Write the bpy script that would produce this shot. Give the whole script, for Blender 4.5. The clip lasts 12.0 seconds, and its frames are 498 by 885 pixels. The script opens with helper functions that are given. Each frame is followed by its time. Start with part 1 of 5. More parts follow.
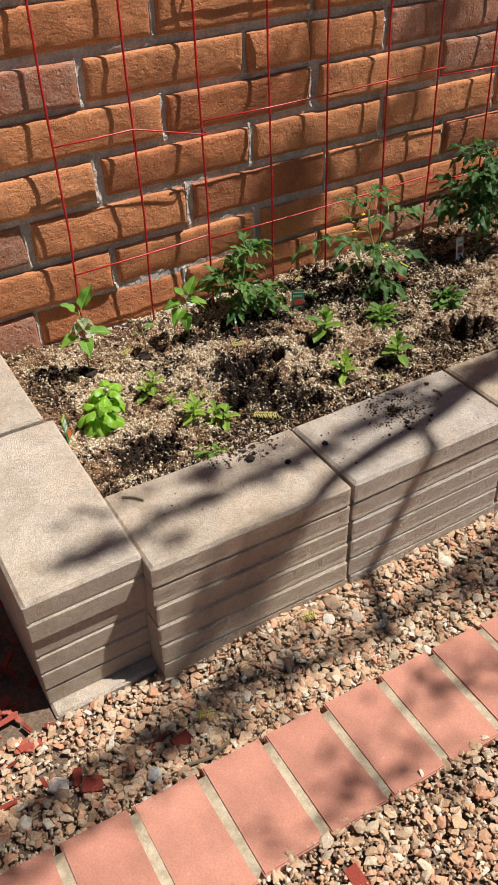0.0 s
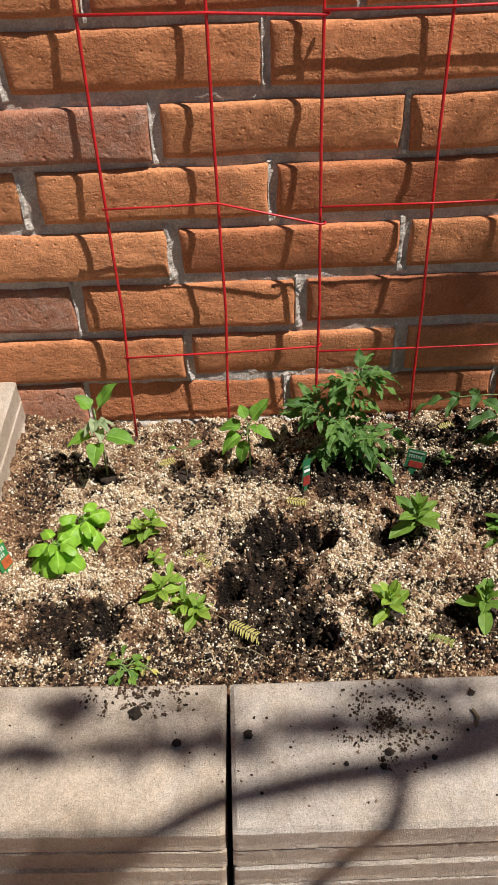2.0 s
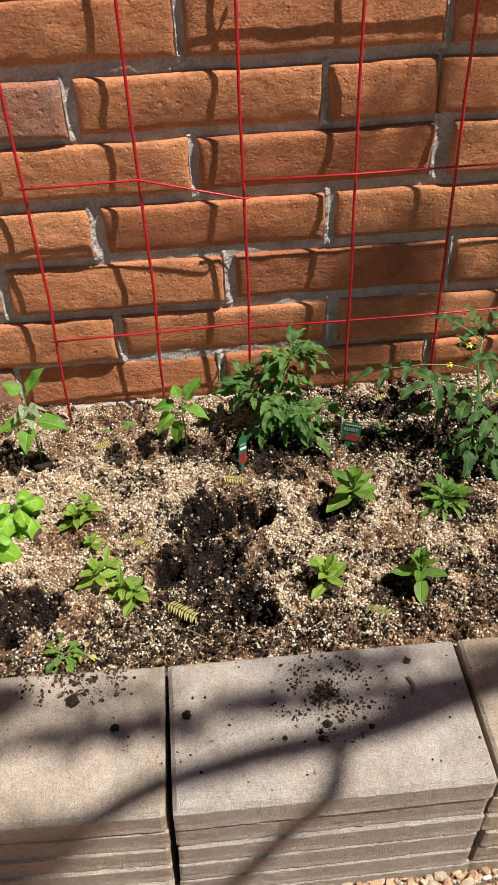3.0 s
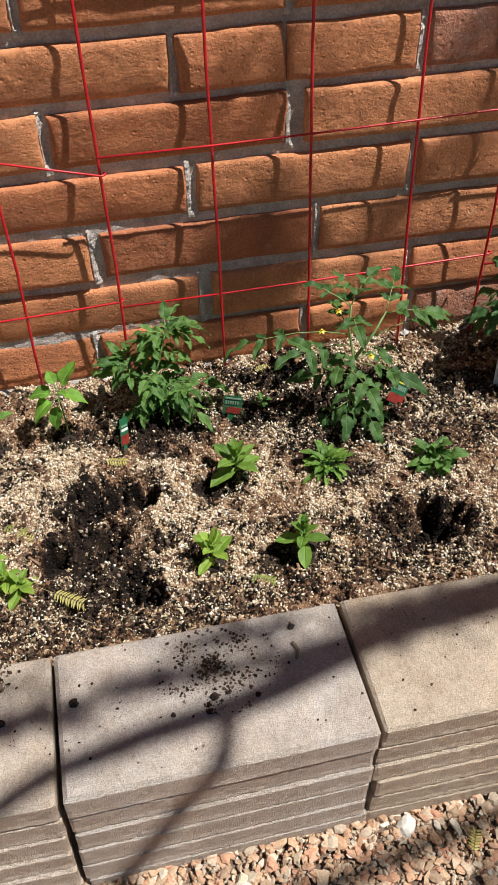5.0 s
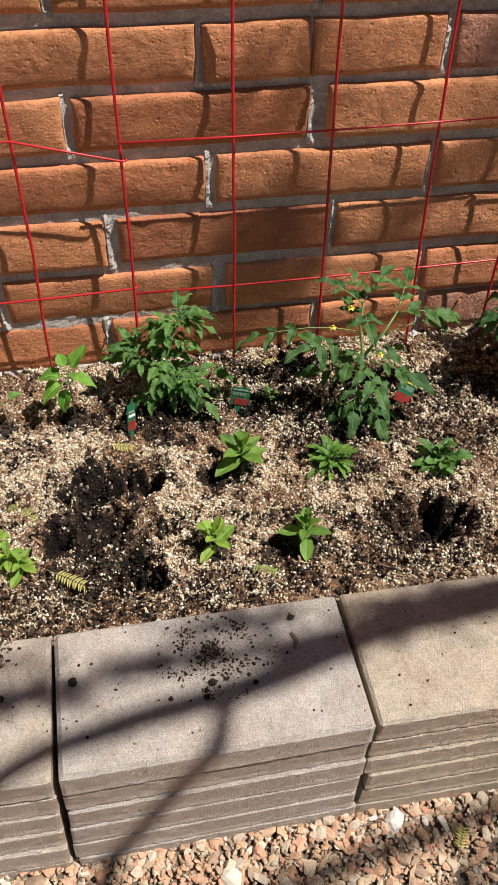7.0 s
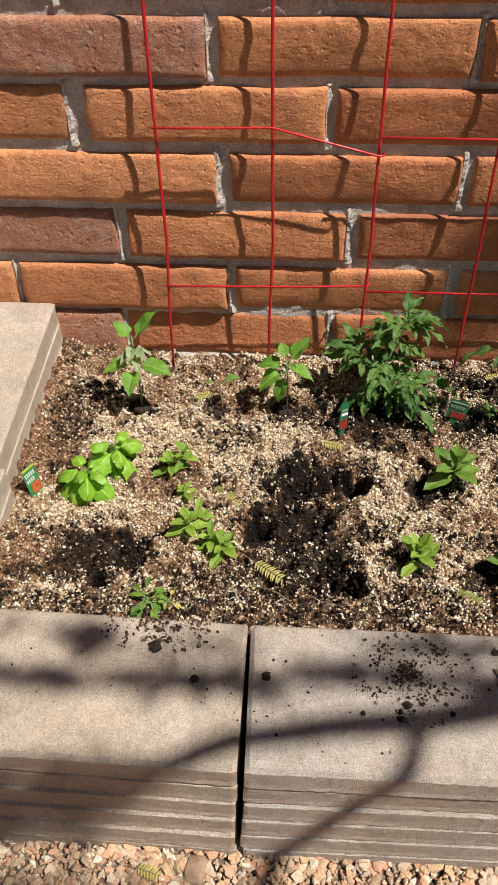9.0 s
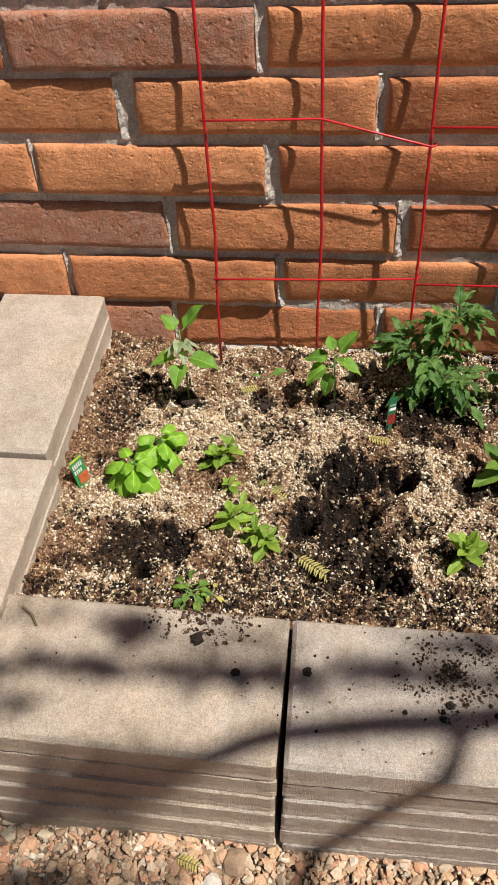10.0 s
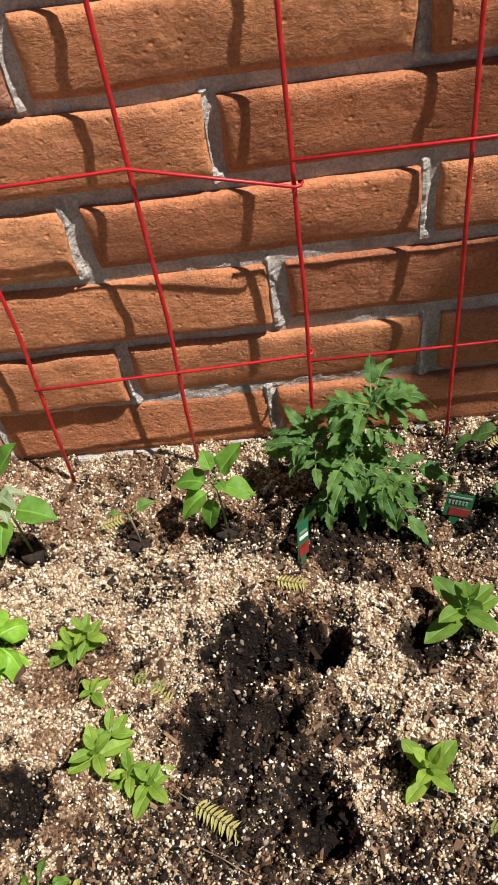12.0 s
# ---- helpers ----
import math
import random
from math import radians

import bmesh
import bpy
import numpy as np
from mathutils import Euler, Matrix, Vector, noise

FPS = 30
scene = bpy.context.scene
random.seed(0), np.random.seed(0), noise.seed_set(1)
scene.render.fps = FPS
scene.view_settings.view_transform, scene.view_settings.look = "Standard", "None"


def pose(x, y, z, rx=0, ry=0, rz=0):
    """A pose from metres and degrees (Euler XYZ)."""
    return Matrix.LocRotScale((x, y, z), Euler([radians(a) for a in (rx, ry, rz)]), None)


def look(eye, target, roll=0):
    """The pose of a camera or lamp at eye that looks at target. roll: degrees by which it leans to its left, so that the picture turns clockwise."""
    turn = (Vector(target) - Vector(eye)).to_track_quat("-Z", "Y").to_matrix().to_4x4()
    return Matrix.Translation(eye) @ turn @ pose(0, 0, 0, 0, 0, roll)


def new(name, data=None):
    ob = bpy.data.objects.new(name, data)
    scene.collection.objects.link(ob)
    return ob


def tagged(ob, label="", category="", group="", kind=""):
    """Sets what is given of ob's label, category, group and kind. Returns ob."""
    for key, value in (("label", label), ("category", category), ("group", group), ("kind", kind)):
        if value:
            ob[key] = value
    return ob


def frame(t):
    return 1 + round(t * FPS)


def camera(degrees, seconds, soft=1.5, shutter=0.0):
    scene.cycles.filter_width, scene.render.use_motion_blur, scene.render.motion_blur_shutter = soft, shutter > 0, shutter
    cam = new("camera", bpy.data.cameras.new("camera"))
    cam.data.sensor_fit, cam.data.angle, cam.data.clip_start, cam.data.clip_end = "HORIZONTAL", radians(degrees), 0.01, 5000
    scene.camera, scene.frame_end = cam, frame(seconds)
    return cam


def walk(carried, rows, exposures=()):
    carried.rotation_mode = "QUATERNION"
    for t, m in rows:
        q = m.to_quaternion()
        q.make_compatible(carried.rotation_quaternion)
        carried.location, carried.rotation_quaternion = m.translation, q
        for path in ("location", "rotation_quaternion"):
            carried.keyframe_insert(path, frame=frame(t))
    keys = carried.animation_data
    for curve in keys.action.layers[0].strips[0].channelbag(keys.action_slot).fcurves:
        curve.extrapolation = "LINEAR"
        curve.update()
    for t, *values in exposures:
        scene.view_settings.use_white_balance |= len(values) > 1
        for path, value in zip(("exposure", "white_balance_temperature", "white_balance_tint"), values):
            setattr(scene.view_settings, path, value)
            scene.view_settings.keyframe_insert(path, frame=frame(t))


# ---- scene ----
cam = camera(34.1, 12.0, soft=0.95)
PATH = [
    (0, (-0.289, -1.673, 1.201), (0.486, -0.327, -0.059), -1.7),
    (0.3, (-0.056, -1.601, 1.205), (0.587, -0.222, -0.094), -2.0),
    (0.5, (0.015, -1.575, 1.197), (0.564, -0.154, -0.099), -1.8),
    (0.7, (0.104, -1.531, 1.195), (0.497, -0.062, -0.104), -2.4),
    (1, (0.184, -1.416, 1.186), (0.452, 0.074, -0.122), -0.4),
    (1.2, (0.252, -1.356, 1.185), (0.452, 0.141, -0.126), -0.4),
    (1.5, (0.322, -1.297, 1.201), (0.43, 0.198, -0.123), -0.2),
    (2, (0.454, -1.258, 1.194), (0.423, 0.252, -0.117), -2.8),
    (2.5, (0.479, -1.245, 1.186), (0.49, 0.246, -0.147), -3.4),
    (3, (0.493, -1.252, 1.188), (0.564, 0.217, -0.168), -2.6),
    (3.5, (0.507, -1.259, 1.183), (0.627, 0.181, -0.2), -2.6),
    (3.7, (0.519, -1.265, 1.177), (0.649, 0.17, -0.209), -3.0),
    (5.3, (0.577, -1.256, 1.191), (0.861, 0.133, -0.22), -1.7),
    (5.5, (0.586, -1.263, 1.189), (0.887, 0.134, -0.209), -1.8),
    (6, (0.587, -1.269, 1.189), (0.911, 0.125, -0.208), -1.2),
    (6.5, (0.567, -1.274, 1.184), (0.875, 0.118, -0.219), 0.1),
    (6.7, (0.555, -1.271, 1.188), (0.846, 0.116, -0.224), 0.7),
    (8.3, (0.494, -1.248, 1.18), (0.547, 0.16, -0.239), 0.4),
    (8.5, (0.477, -1.243, 1.178), (0.475, 0.166, -0.242), 0.0),
    (9, (0.452, -1.23, 1.18), (0.334, 0.165, -0.248), -1.4),
    (9.1, (0.446, -1.228, 1.183), (0.317, 0.162, -0.249), -1.6),
    (9.5, (0.449, -1.225, 1.18), (0.265, 0.158, -0.252), -2.7),
    (10, (0.462, -1.225, 1.177), (0.217, 0.147, -0.259), -4.5),
    (10.5, (0.471, -1.202, 1.17), (0.192, 0.15, -0.277), -5.9),
    (11, (0.473, -1.07, 1.132), (0.248, 0.262, -0.343), -6.6),
    (11.2, (0.478, -0.959, 1.12), (0.288, 0.369, -0.362), -7.8),
    (11.5, (0.486, -0.859, 1.106), (0.33, 0.471, -0.379), -9.3),
    (11.7, (0.516, -0.796, 1.09), (0.356, 0.499, -0.425), -10.8),
    (12, (0.549, -0.766, 1.062), (0.407, 0.526, -0.458), -10.5),
]
walk(cam, [(t, look(eye, target, roll)) for t, eye, target, roll in PATH], [(0.0, 0.29, 6400, 10), (3.0, 0.31, 6300, 10), (5.5, 0.36, 6100, 10), (6.5, 0.36, 6100, 10), (9.0, 0.30, 6450, 10), (10.5, 0.26, 6450, 10), (12.0, 0.32, 6200, 10)])

# ---------------- light ----------------
SUN = Vector((0.435, -0.183, 0.870)).normalized()  # the way to the sun
world = bpy.data.worlds.new("sky")
scene.world = world
world.use_nodes = True
wn = world.node_tree.nodes
sky = wn.new("ShaderNodeTexSky")
sky.sky_type = "NISHITA"
sky.sun_disc = False
sky.ozone_density, sky.dust_density = 3.0, 0.3
sky.sun_elevation = math.asin(SUN.z)
sky.sun_rotation = math.atan2(SUN.x, SUN.y)
wn["Background"].inputs["Strength"].default_value = 0.027
world.node_tree.links.new(sky.outputs["Color"], wn["Background"].inputs["Color"])
sun = new("sun", bpy.data.lights.new("sun", "SUN"))
sun.data.energy, sun.data.angle, sun.data.color = 5.0, radians(0.53), (1.0, 0.945, 0.86)
sun.matrix_world = look(SUN * 12, (0, 0, 0))


# ---------------- materials ----------------
class Mat:
    """A small builder of node materials."""

    def __init__(self, name, rough=0.85):
        self.m = bpy.data.materials.new(name)
        self.m.use_nodes = True
        self.t = self.m.node_tree
        self.bsdf = self.t.nodes["Principled BSDF"]
        self.bsdf.inputs["Roughness"].default_value = rough
        self.coord = self.t.nodes.new("ShaderNodeTexCoord").outputs["Object"]

    def link(self, a, b):
        self.t.links.new(a, b)

    def noise(self, scale, detail=4.0, rough=0.6, coord=None):
        n = self.t.nodes.new("ShaderNodeTexNoise")
        n.inputs["Scale"].default_value, n.inputs["Detail"].default_value = scale, detail
        n.inputs["Roughness"].default_value = rough
        self.link(coord or self.coord, n.inputs["Vector"])
        return n.outputs["Fac"]

    def voronoi(self, scale, out="Distance", feature="F1"):
        n = self.t.nodes.new("ShaderNodeTexVoronoi")
        n.inputs["Scale"].default_value, n.feature = scale, feature
        self.link(self.coord, n.inputs["Vector"])
        return n.outputs[out]

    def ramp(self, fac, *stops):
        n = self.t.nodes.new("ShaderNodeValToRGB")
        while len(n.color_ramp.elements) < len(stops):
            n.color_ramp.elements.new(0.5)
        for e, (p, c) in zip(n.color_ramp.elements, stops):
            e.position, e.color = p, (c if len(c) == 4 else (*c, 1.0))
        self.link(fac, n.inputs["Fac"])
        return n.outputs["Color"]

    def mix(self, fac, a, b, kind="MIX"):
        n = self.t.nodes.new("ShaderNodeMix")
        n.data_type, n.blend_type = "RGBA", kind
        for value, slot in ((fac, 0), (a, 6), (b, 7)):
            if isinstance(value, (int, float)):
                n.inputs[slot].default_value = value
            elif isinstance(value, tuple):
                n.inputs[slot].default_value = value if len(value) == 4 else (*value, 1.0)
            else:
                self.link(value, n.inputs[slot])
        return n.outputs[2]

    def math(self, op, a, b):
        n = self.t.nodes.new("ShaderNodeMath")
        n.operation = op
        for value, slot in ((a, 0), (b, 1)):
            if isinstance(value, (int, float)):
                n.inputs[slot].default_value = value
            else:
                self.link(value, n.inputs[slot])
        return n.outputs[0]

    def random(self):
        return self.t.nodes.new("ShaderNodeObjectInfo").outputs["Random"]

    def island(self):
        return self.t.nodes.new("ShaderNodeNewGeometry").outputs["Random Per Island"]

    def attribute(self, name):
        n = self.t.nodes.new("ShaderNodeAttribute")
        n.attribute_name = name
        return n.outputs["Fac"]

    def color(self, c):
        self.link(c, self.bsdf.inputs["Base Color"])
        return self

    def bump(self, height, strength=0.5, distance=0.002):
        n = self.t.nodes.new("ShaderNodeBump")
        n.inputs["Strength"].default_value, n.inputs["Distance"].default_value = strength, distance
        self.link(height, n.inputs["Height"])
        self.link(n.outputs["Normal"], self.bsdf.inputs["Normal"])
        return self

    def translucent(self, amount, color):
        n = self.t.nodes.new("ShaderNodeBsdfTranslucent")
        mixer = self.t.nodes.new("ShaderNodeMixShader")
        mixer.inputs[0].default_value = amount
        self.link(color, n.inputs["Color"])
        self.link(self.bsdf.outputs[0], mixer.inputs[1])
        self.link(n.outputs[0], mixer.inputs[2])
        self.link(mixer.outputs[0], self.t.nodes["Material Output"].inputs["Surface"])
        return self


def brick_material():
    k = Mat("fired_clay_brick", 0.92)
    base = k.ramp(k.random(), (0.0, (0.51, 0.195, 0.085)), (0.3, (0.645, 0.27, 0.121)), (0.7, (0.70, 0.312, 0.144)), (0.9, (0.60, 0.23, 0.103)), (1.0, (0.48, 0.18, 0.088)))
    blotch = k.ramp(k.noise(9, 3), (0.35, (0.80, 0.76, 0.74)), (0.65, (1.12, 1.1, 1.05)))
    c = k.mix(1.0, base, blotch, "MULTIPLY")
    grit = k.ramp(k.noise(260, 3), (0.35, (0.72, 0.7, 0.68)), (0.62, (1.12, 1.12, 1.12)))
    c = k.mix(0.8, c, grit, "MULTIPLY")
    # pale brown dust in scattered spots
    brown_mask = k.ramp(k.noise(38, 5, 0.7), (0.60, (0, 0, 0)), (0.74, (0.35, 0.35, 0.35)))
    c = k.mix(brown_mask, c, (0.52, 0.40, 0.31))
    k.color(c)
    stretch = k.t.nodes.new("ShaderNodeMapping")
    stretch.inputs["Scale"].default_value = (0.45, 1.0, 1.0)
    k.link(k.coord, stretch.inputs["Vector"])
    drag = k.noise(130, 5, 0.7, stretch.outputs["Vector"])
    worn = k.ramp(k.noise(16, 3), (0.38, (0.25, 0.25, 0.25)), (0.62, (1, 1, 1)))
    h = k.math("ADD", k.math("MULTIPLY", k.noise(22, 4, 0.6), 0.35), k.math("MULTIPLY", k.math("ADD", k.math("MULTIPLY", drag, 0.65), k.math("MULTIPLY", k.noise(330, 3, 0.7), 0.42)), worn))
    pits = k.ramp(k.voronoi(70), (0.0, (0, 0, 0)), (0.22, (1, 1, 1)))
    return k.bump(k.math("ADD", h, k.math("MULTIPLY", pits, 0.30)), 1.0, 0.0060).m


def pale_brick_material():
    k = Mat("pinkish_brick_with_lime_bloom", 0.92)
    base = k.ramp(k.random(), (0.0, (0.42, 0.18, 0.105)), (1.0, (0.50, 0.215, 0.125)))
    bloom = k.ramp(k.noise(26, 6, 0.7), (0.46, (0, 0, 0)), (0.72, (0.55, 0.55, 0.55)))
    c = k.mix(bloom, base, (0.56, 0.42, 0.34))
    c = k.mix(0.8, c, k.ramp(k.noise(240, 3), (0.35, (0.7, 0.7, 0.7)), (0.62, (1.1, 1.1, 1.1))), "MULTIPLY")
    k.color(c)
    h = k.math("ADD", k.noise(40, 6, 0.65), k.math("MULTIPLY", k.noise(380, 3, 0.6), 0.25))
    return k.bump(k.math("ADD", h, k.math("MULTIPLY", k.ramp(k.voronoi(55), (0.0, (0, 0, 0)), (0.25, (1, 1, 1))), 0.35)), 1.0, 0.008).m


def mortar_material():
    k = Mat("grey_lime_mortar", 0.95)
    c = k.ramp(k.noise(22, 6, 0.7), (0.3, (0.46, 0.38, 0.335)), (0.5, (0.66, 0.575, 0.52)), (0.72, (0.80, 0.725, 0.665)))
    c = k.mix(k.ramp(k.noise(48, 5, 0.7), (0.52, (0, 0, 0)), (0.70, (0.55, 0.55, 0.55))), c, (0.46, 0.31, 0.22))
    # pale colour painted where sun strikes the joint ends, and on the pale footing
    c = k.mix(k.attribute("sunlit_pale"), c, k.ramp(k.noise(160, 4, 0.7), (0.36, (0.45, 0.40, 0.355)), (0.6, (0.72, 0.67, 0.61))))
    c = k.mix(0.7, c, k.ramp(k.noise(300, 2), (0.35, (0.7, 0.7, 0.7)), (0.65, (1.15, 1.15, 1.15))), "MULTIPLY")
    k.color(c)
    h = k.math("ADD", k.noise(90, 6, 0.7), k.math("MULTIPLY", k.noise(500, 2), 0.3))
    return k.bump(h, 1.0, 0.005).m


def concrete_material(name="weathered_concrete", tint=(1.0, 1.0, 1.0)):
    k = Mat(name, 0.9)
    base = k.ramp(k.random(), (0.0, (0.53, 0.48, 0.43)), (0.5, (0.57, 0.52, 0.475)), (1.0, (0.555, 0.50, 0.445)))
    base = k.mix(1.0, base, tint, "MULTIPLY")
    stain = k.ramp(k.noise(11, 5, 0.65), (0.32, (0.78, 0.72, 0.65)), (0.62, (1.07, 1.06, 1.06)))
    c = k.mix(1.0, base, stain, "MULTIPLY")
    grit = k.ramp(k.noise(750, 3, 0.75), (0.33, (0.62, 0.61, 0.6)), (0.6, (1.12, 1.12, 1.11)))
    c = k.mix(0.75, c, grit, "MULTIPLY")
    blot = k.ramp(k.voronoi(560, "Color"), (0.15, (0.80, 0.79, 0.78)), (0.55, (1.0, 1.0, 1.0)), (0.9, (1.12, 1.11, 1.10)))
    c = k.mix(1.0, c, blot, "MULTIPLY")
    # front faces are mixed unevenly towards brown
    front_brown = k.math("MULTIPLY", k.attribute("brown_mask"), k.ramp(k.noise(30, 4, 0.7), (0.3, (0.12, 0.12, 0.12)), (0.65, (0.6, 0.6, 0.6))))
    c = k.mix(front_brown, c, k.ramp(k.noise(500, 3, 0.7), (0.35, (0.36, 0.275, 0.20)), (0.62, (0.60, 0.48, 0.375))))
    mottle = k.ramp(k.noise(75, 5, 0.75), (0.36, (0.70, 0.68, 0.65)), (0.52, (1.0, 1.0, 1.0)), (0.68, (1.10, 1.09, 1.08)))
    c = k.mix(0.45, c, mottle, "MULTIPLY")
    specks = k.ramp(k.voronoi(260), (0.0, (1, 1, 1)), (0.26, (0, 0, 0)))
    pick = k.ramp(k.noise(60, 3), (0.47, (0, 0, 0)), (0.58, (0.8, 0.8, 0.8)))
    c = k.mix(k.mix(1.0, specks, pick, "MULTIPLY"), c, (0.10, 0.085, 0.075))
    pits = k.ramp(k.voronoi(210), (0.08, (1, 1, 1)), (0.18, (0, 0, 0)))
    c = k.mix(k.math("MULTIPLY", pits, k.ramp(k.noise(48, 3), (0.48, (0, 0, 0)), (0.60, (0.8, 0.8, 0.8)))), c, (0.13, 0.10, 0.08))
    tan = k.ramp(k.noise(6, 4, 0.7), (0.50, (0, 0, 0)), (0.68, (0.5, 0.5, 0.5)))
    c = k.mix(tan, c, k.mix(1.0, c, (1.02, 0.88, 0.70), "MULTIPLY"))
    k.color(c)
    h = k.math("ADD", k.noise(120, 5, 0.7), k.math("MULTIPLY", k.noise(600, 2), 0.9))
    h = k.math("ADD", h, k.math("MULTIPLY", pits, -0.3))
    return k.bump(h, 1.0, 0.0030).m


def soil_material():
    k = Mat("potting_soil", 0.95)
    k.bsdf.inputs["Specular IOR Level"].default_value = 0.15
    dry = k.ramp(k.noise(230, 4, 0.75), (0.38, (0.024, 0.014, 0.009)), (0.47, (0.15, 0.083, 0.048)), (0.57, (0.33, 0.195, 0.115)), (0.70, (0.54, 0.40, 0.27)))
    pale = k.ramp(k.noise(260, 4, 0.75), (0.37, (0.045, 0.026, 0.016)), (0.46, (0.26, 0.165, 0.10)), (0.56, (0.60, 0.46, 0.32)), (0.70, (0.82, 0.73, 0.60)))
    dry = k.mix(k.attribute("pale"), dry, pale)
    dry = k.mix(0.6, dry, k.ramp(k.voronoi(170, "Color"), (0.2, (0.5, 0.45, 0.42)), (0.8, (1.3, 1.25, 1.2))), "MULTIPLY")
    # near-black for damp soil and for plant shade put into the colour
    wet_shade = k.ramp(k.noise(170, 4, 0.7), (0.35, (0.0045, 0.003, 0.0022)), (0.60, (0.015, 0.0098, 0.007)), (0.80, (0.06, 0.040, 0.028)))
    k.color(k.mix(k.attribute("moist_shade"), dry, wet_shade))
    h = k.math("ADD", k.noise(110, 5, 0.7), k.math("MULTIPLY", k.voronoi(240), 0.5))
    return k.bump(h, 1.0, 0.006).m


def chip_material(name, *stops, rough=0.9):
    k = Mat(name, rough)
    k.bsdf.inputs["Specular IOR Level"].default_value = 0.18
    c = k.ramp(k.island(), *stops)
    c = k.mix(0.6, c, k.ramp(k.noise(300, 3), (0.35, (0.65, 0.65, 0.65)), (0.65, (1.15, 1.15, 1.15))), "MULTIPLY")
    k.color(c)
    return k.bump(k.noise(400, 3), 0.5, 0.001).m


def paver_material():
    k = Mat("red_clay_paver", 0.85)
    base = k.ramp(k.random(), (0.0, (0.46, 0.205, 0.145)), (1.0, (0.53, 0.245, 0.175)))
    c = k.mix(1.0, base, k.ramp(k.noise(14, 5), (0.35, (0.85, 0.84, 0.83)), (0.65, (1.08, 1.07, 1.06))), "MULTIPLY")
    c = k.mix(0.5, c, k.ramp(k.noise(350, 3), (0.35, (0.75, 0.75, 0.75)), (0.65, (1.1, 1.1, 1.1))), "MULTIPLY")
    spots = k.ramp(k.noise(55, 3, 0.5), (0.70, (0, 0, 0)), (0.76, (0.5, 0.5, 0.5)))
    k.color(k.mix(spots, c, (0.62, 0.42, 0.30)))
    return k.bump(k.noise(260, 4), 0.5, 0.0015).m


def sand_material():
    k = Mat("sandy_joint_mortar", 0.95)
    c = k.ramp(k.noise(60, 6, 0.7), (0.3, (0.33, 0.26, 0.17)), (0.6, (0.52, 0.43, 0.31)), (0.8, (0.62, 0.54, 0.42)))
    k.color(c)
    return k.bump(k.noise(200, 4), 0.8, 0.003).m


def ground_material():
    k = Mat("dry_ground", 0.95)
    c = k.ramp(k.noise(120, 5, 0.7), (0.3, (0.12, 0.08, 0.055)), (0.55, (0.23, 0.16, 0.11)), (0.75, (0.36, 0.27, 0.19)))
    c = k.mix(0.5, c, k.ramp(k.noise(2.2, 4), (0.3, (0.75, 0.75, 0.75)), (0.7, (1.1, 1.1, 1.1))), "MULTIPLY")
    k.color(c)
    return k.bump(k.noise(150, 5, 0.7), 1.0, 0.006).m


def plain(name, color, rough=0.5, vary=0.12, scale=60, bump=0.0):
    k = Mat(name, rough)
    lo, hi = tuple(c * (1 - vary) for c in color), tuple(min(1, c * (1 + vary)) for c in color)
    k.color(k.ramp(k.noise(scale, 4), (0.35, lo), (0.65, hi)))
    if bump:
        k.bump(k.noise(scale * 4, 4), bump, 0.001)
    return k.m


def leaf_material(name, dark, light, rough=0.55, through_light=0.3):
    k = Mat(name, rough)
    k.bsdf.inputs["Specular IOR Level"].default_value = 0.35
    base = k.mix(k.random(), dark, light)
    c = k.mix(1.0, base, k.ramp(k.noise(70, 4), (0.35, (0.75, 0.78, 0.7)), (0.65, (1.15, 1.12, 1.1))), "MULTIPLY")
    vein = k.ramp(k.attribute("vein"), (0.0, (0, 0, 0)), (1.0, (0.55, 0.55, 0.55)))
    c = k.mix(vein, c, tuple(min(1.0, v * 1.7 + 0.03) for v in light))
    k.color(c)
    k.bump(k.math("ADD", k.noise(160, 4), k.math("MULTIPLY", k.attribute("vein"), -1.2)), 0.5, 0.002)
    bright = k.mix(1.0, c, (1.5, 1.7, 0.6), "MULTIPLY")
    return k.translucent(through_light, bright).m


BRICK, PALE, MORTAR, CONCRETE = brick_material(), pale_brick_material(), mortar_material(), concrete_material()
PALE_CONCRETE = concrete_material("pale_weathered_concrete", (1.14, 1.11, 1.06))
BEIGE_CONCRETE = concrete_material("beige_weathered_concrete", (1.04, 0.995, 0.925))
TAN_CONCRETE = concrete_material("tan_weathered_concrete", (1.06, 0.99, 0.86))
SOIL, PAVER, SAND, GROUND = soil_material(), paver_material(), sand_material(), ground_material()
PERLITE = chip_material("white_perlite", (0.0, (0.42, 0.285, 0.16)), (0.35, (0.64, 0.50, 0.32)), (0.75, (0.79, 0.70, 0.54)), (1.0, (0.88, 0.84, 0.76)))
FLAKE = chip_material("tan_vermiculite", (0.0, (0.16, 0.085, 0.046)), (0.5, (0.36, 0.22, 0.12)), (1.0, (0.62, 0.48, 0.30)))
BARK = chip_material("shredded_bark", (0.0, (0.035, 0.020, 0.013)), (0.6, (0.12, 0.066, 0.041)), (1.0, (0.26, 0.16, 0.10)))
CRUMB = chip_material("damp_soil_crumb", (0.0, (0.006, 0.004, 0.003)), (0.7, (0.021, 0.0135, 0.0095)), (0.93, (0.06, 0.039, 0.027)), (1.0, (0.42, 0.33, 0.25)))
SPILL = chip_material("spilled_soil_crumb", (0.0, (0.022, 0.014, 0.009)), (0.6, (0.07, 0.044, 0.029)), (0.93, (0.16, 0.10, 0.065)), (1.0, (0.55, 0.47, 0.38)))
CLOD = plain("dark_soil_clod", (0.030, 0.019, 0.013), 0.95, 0.5, 300, 0.8)
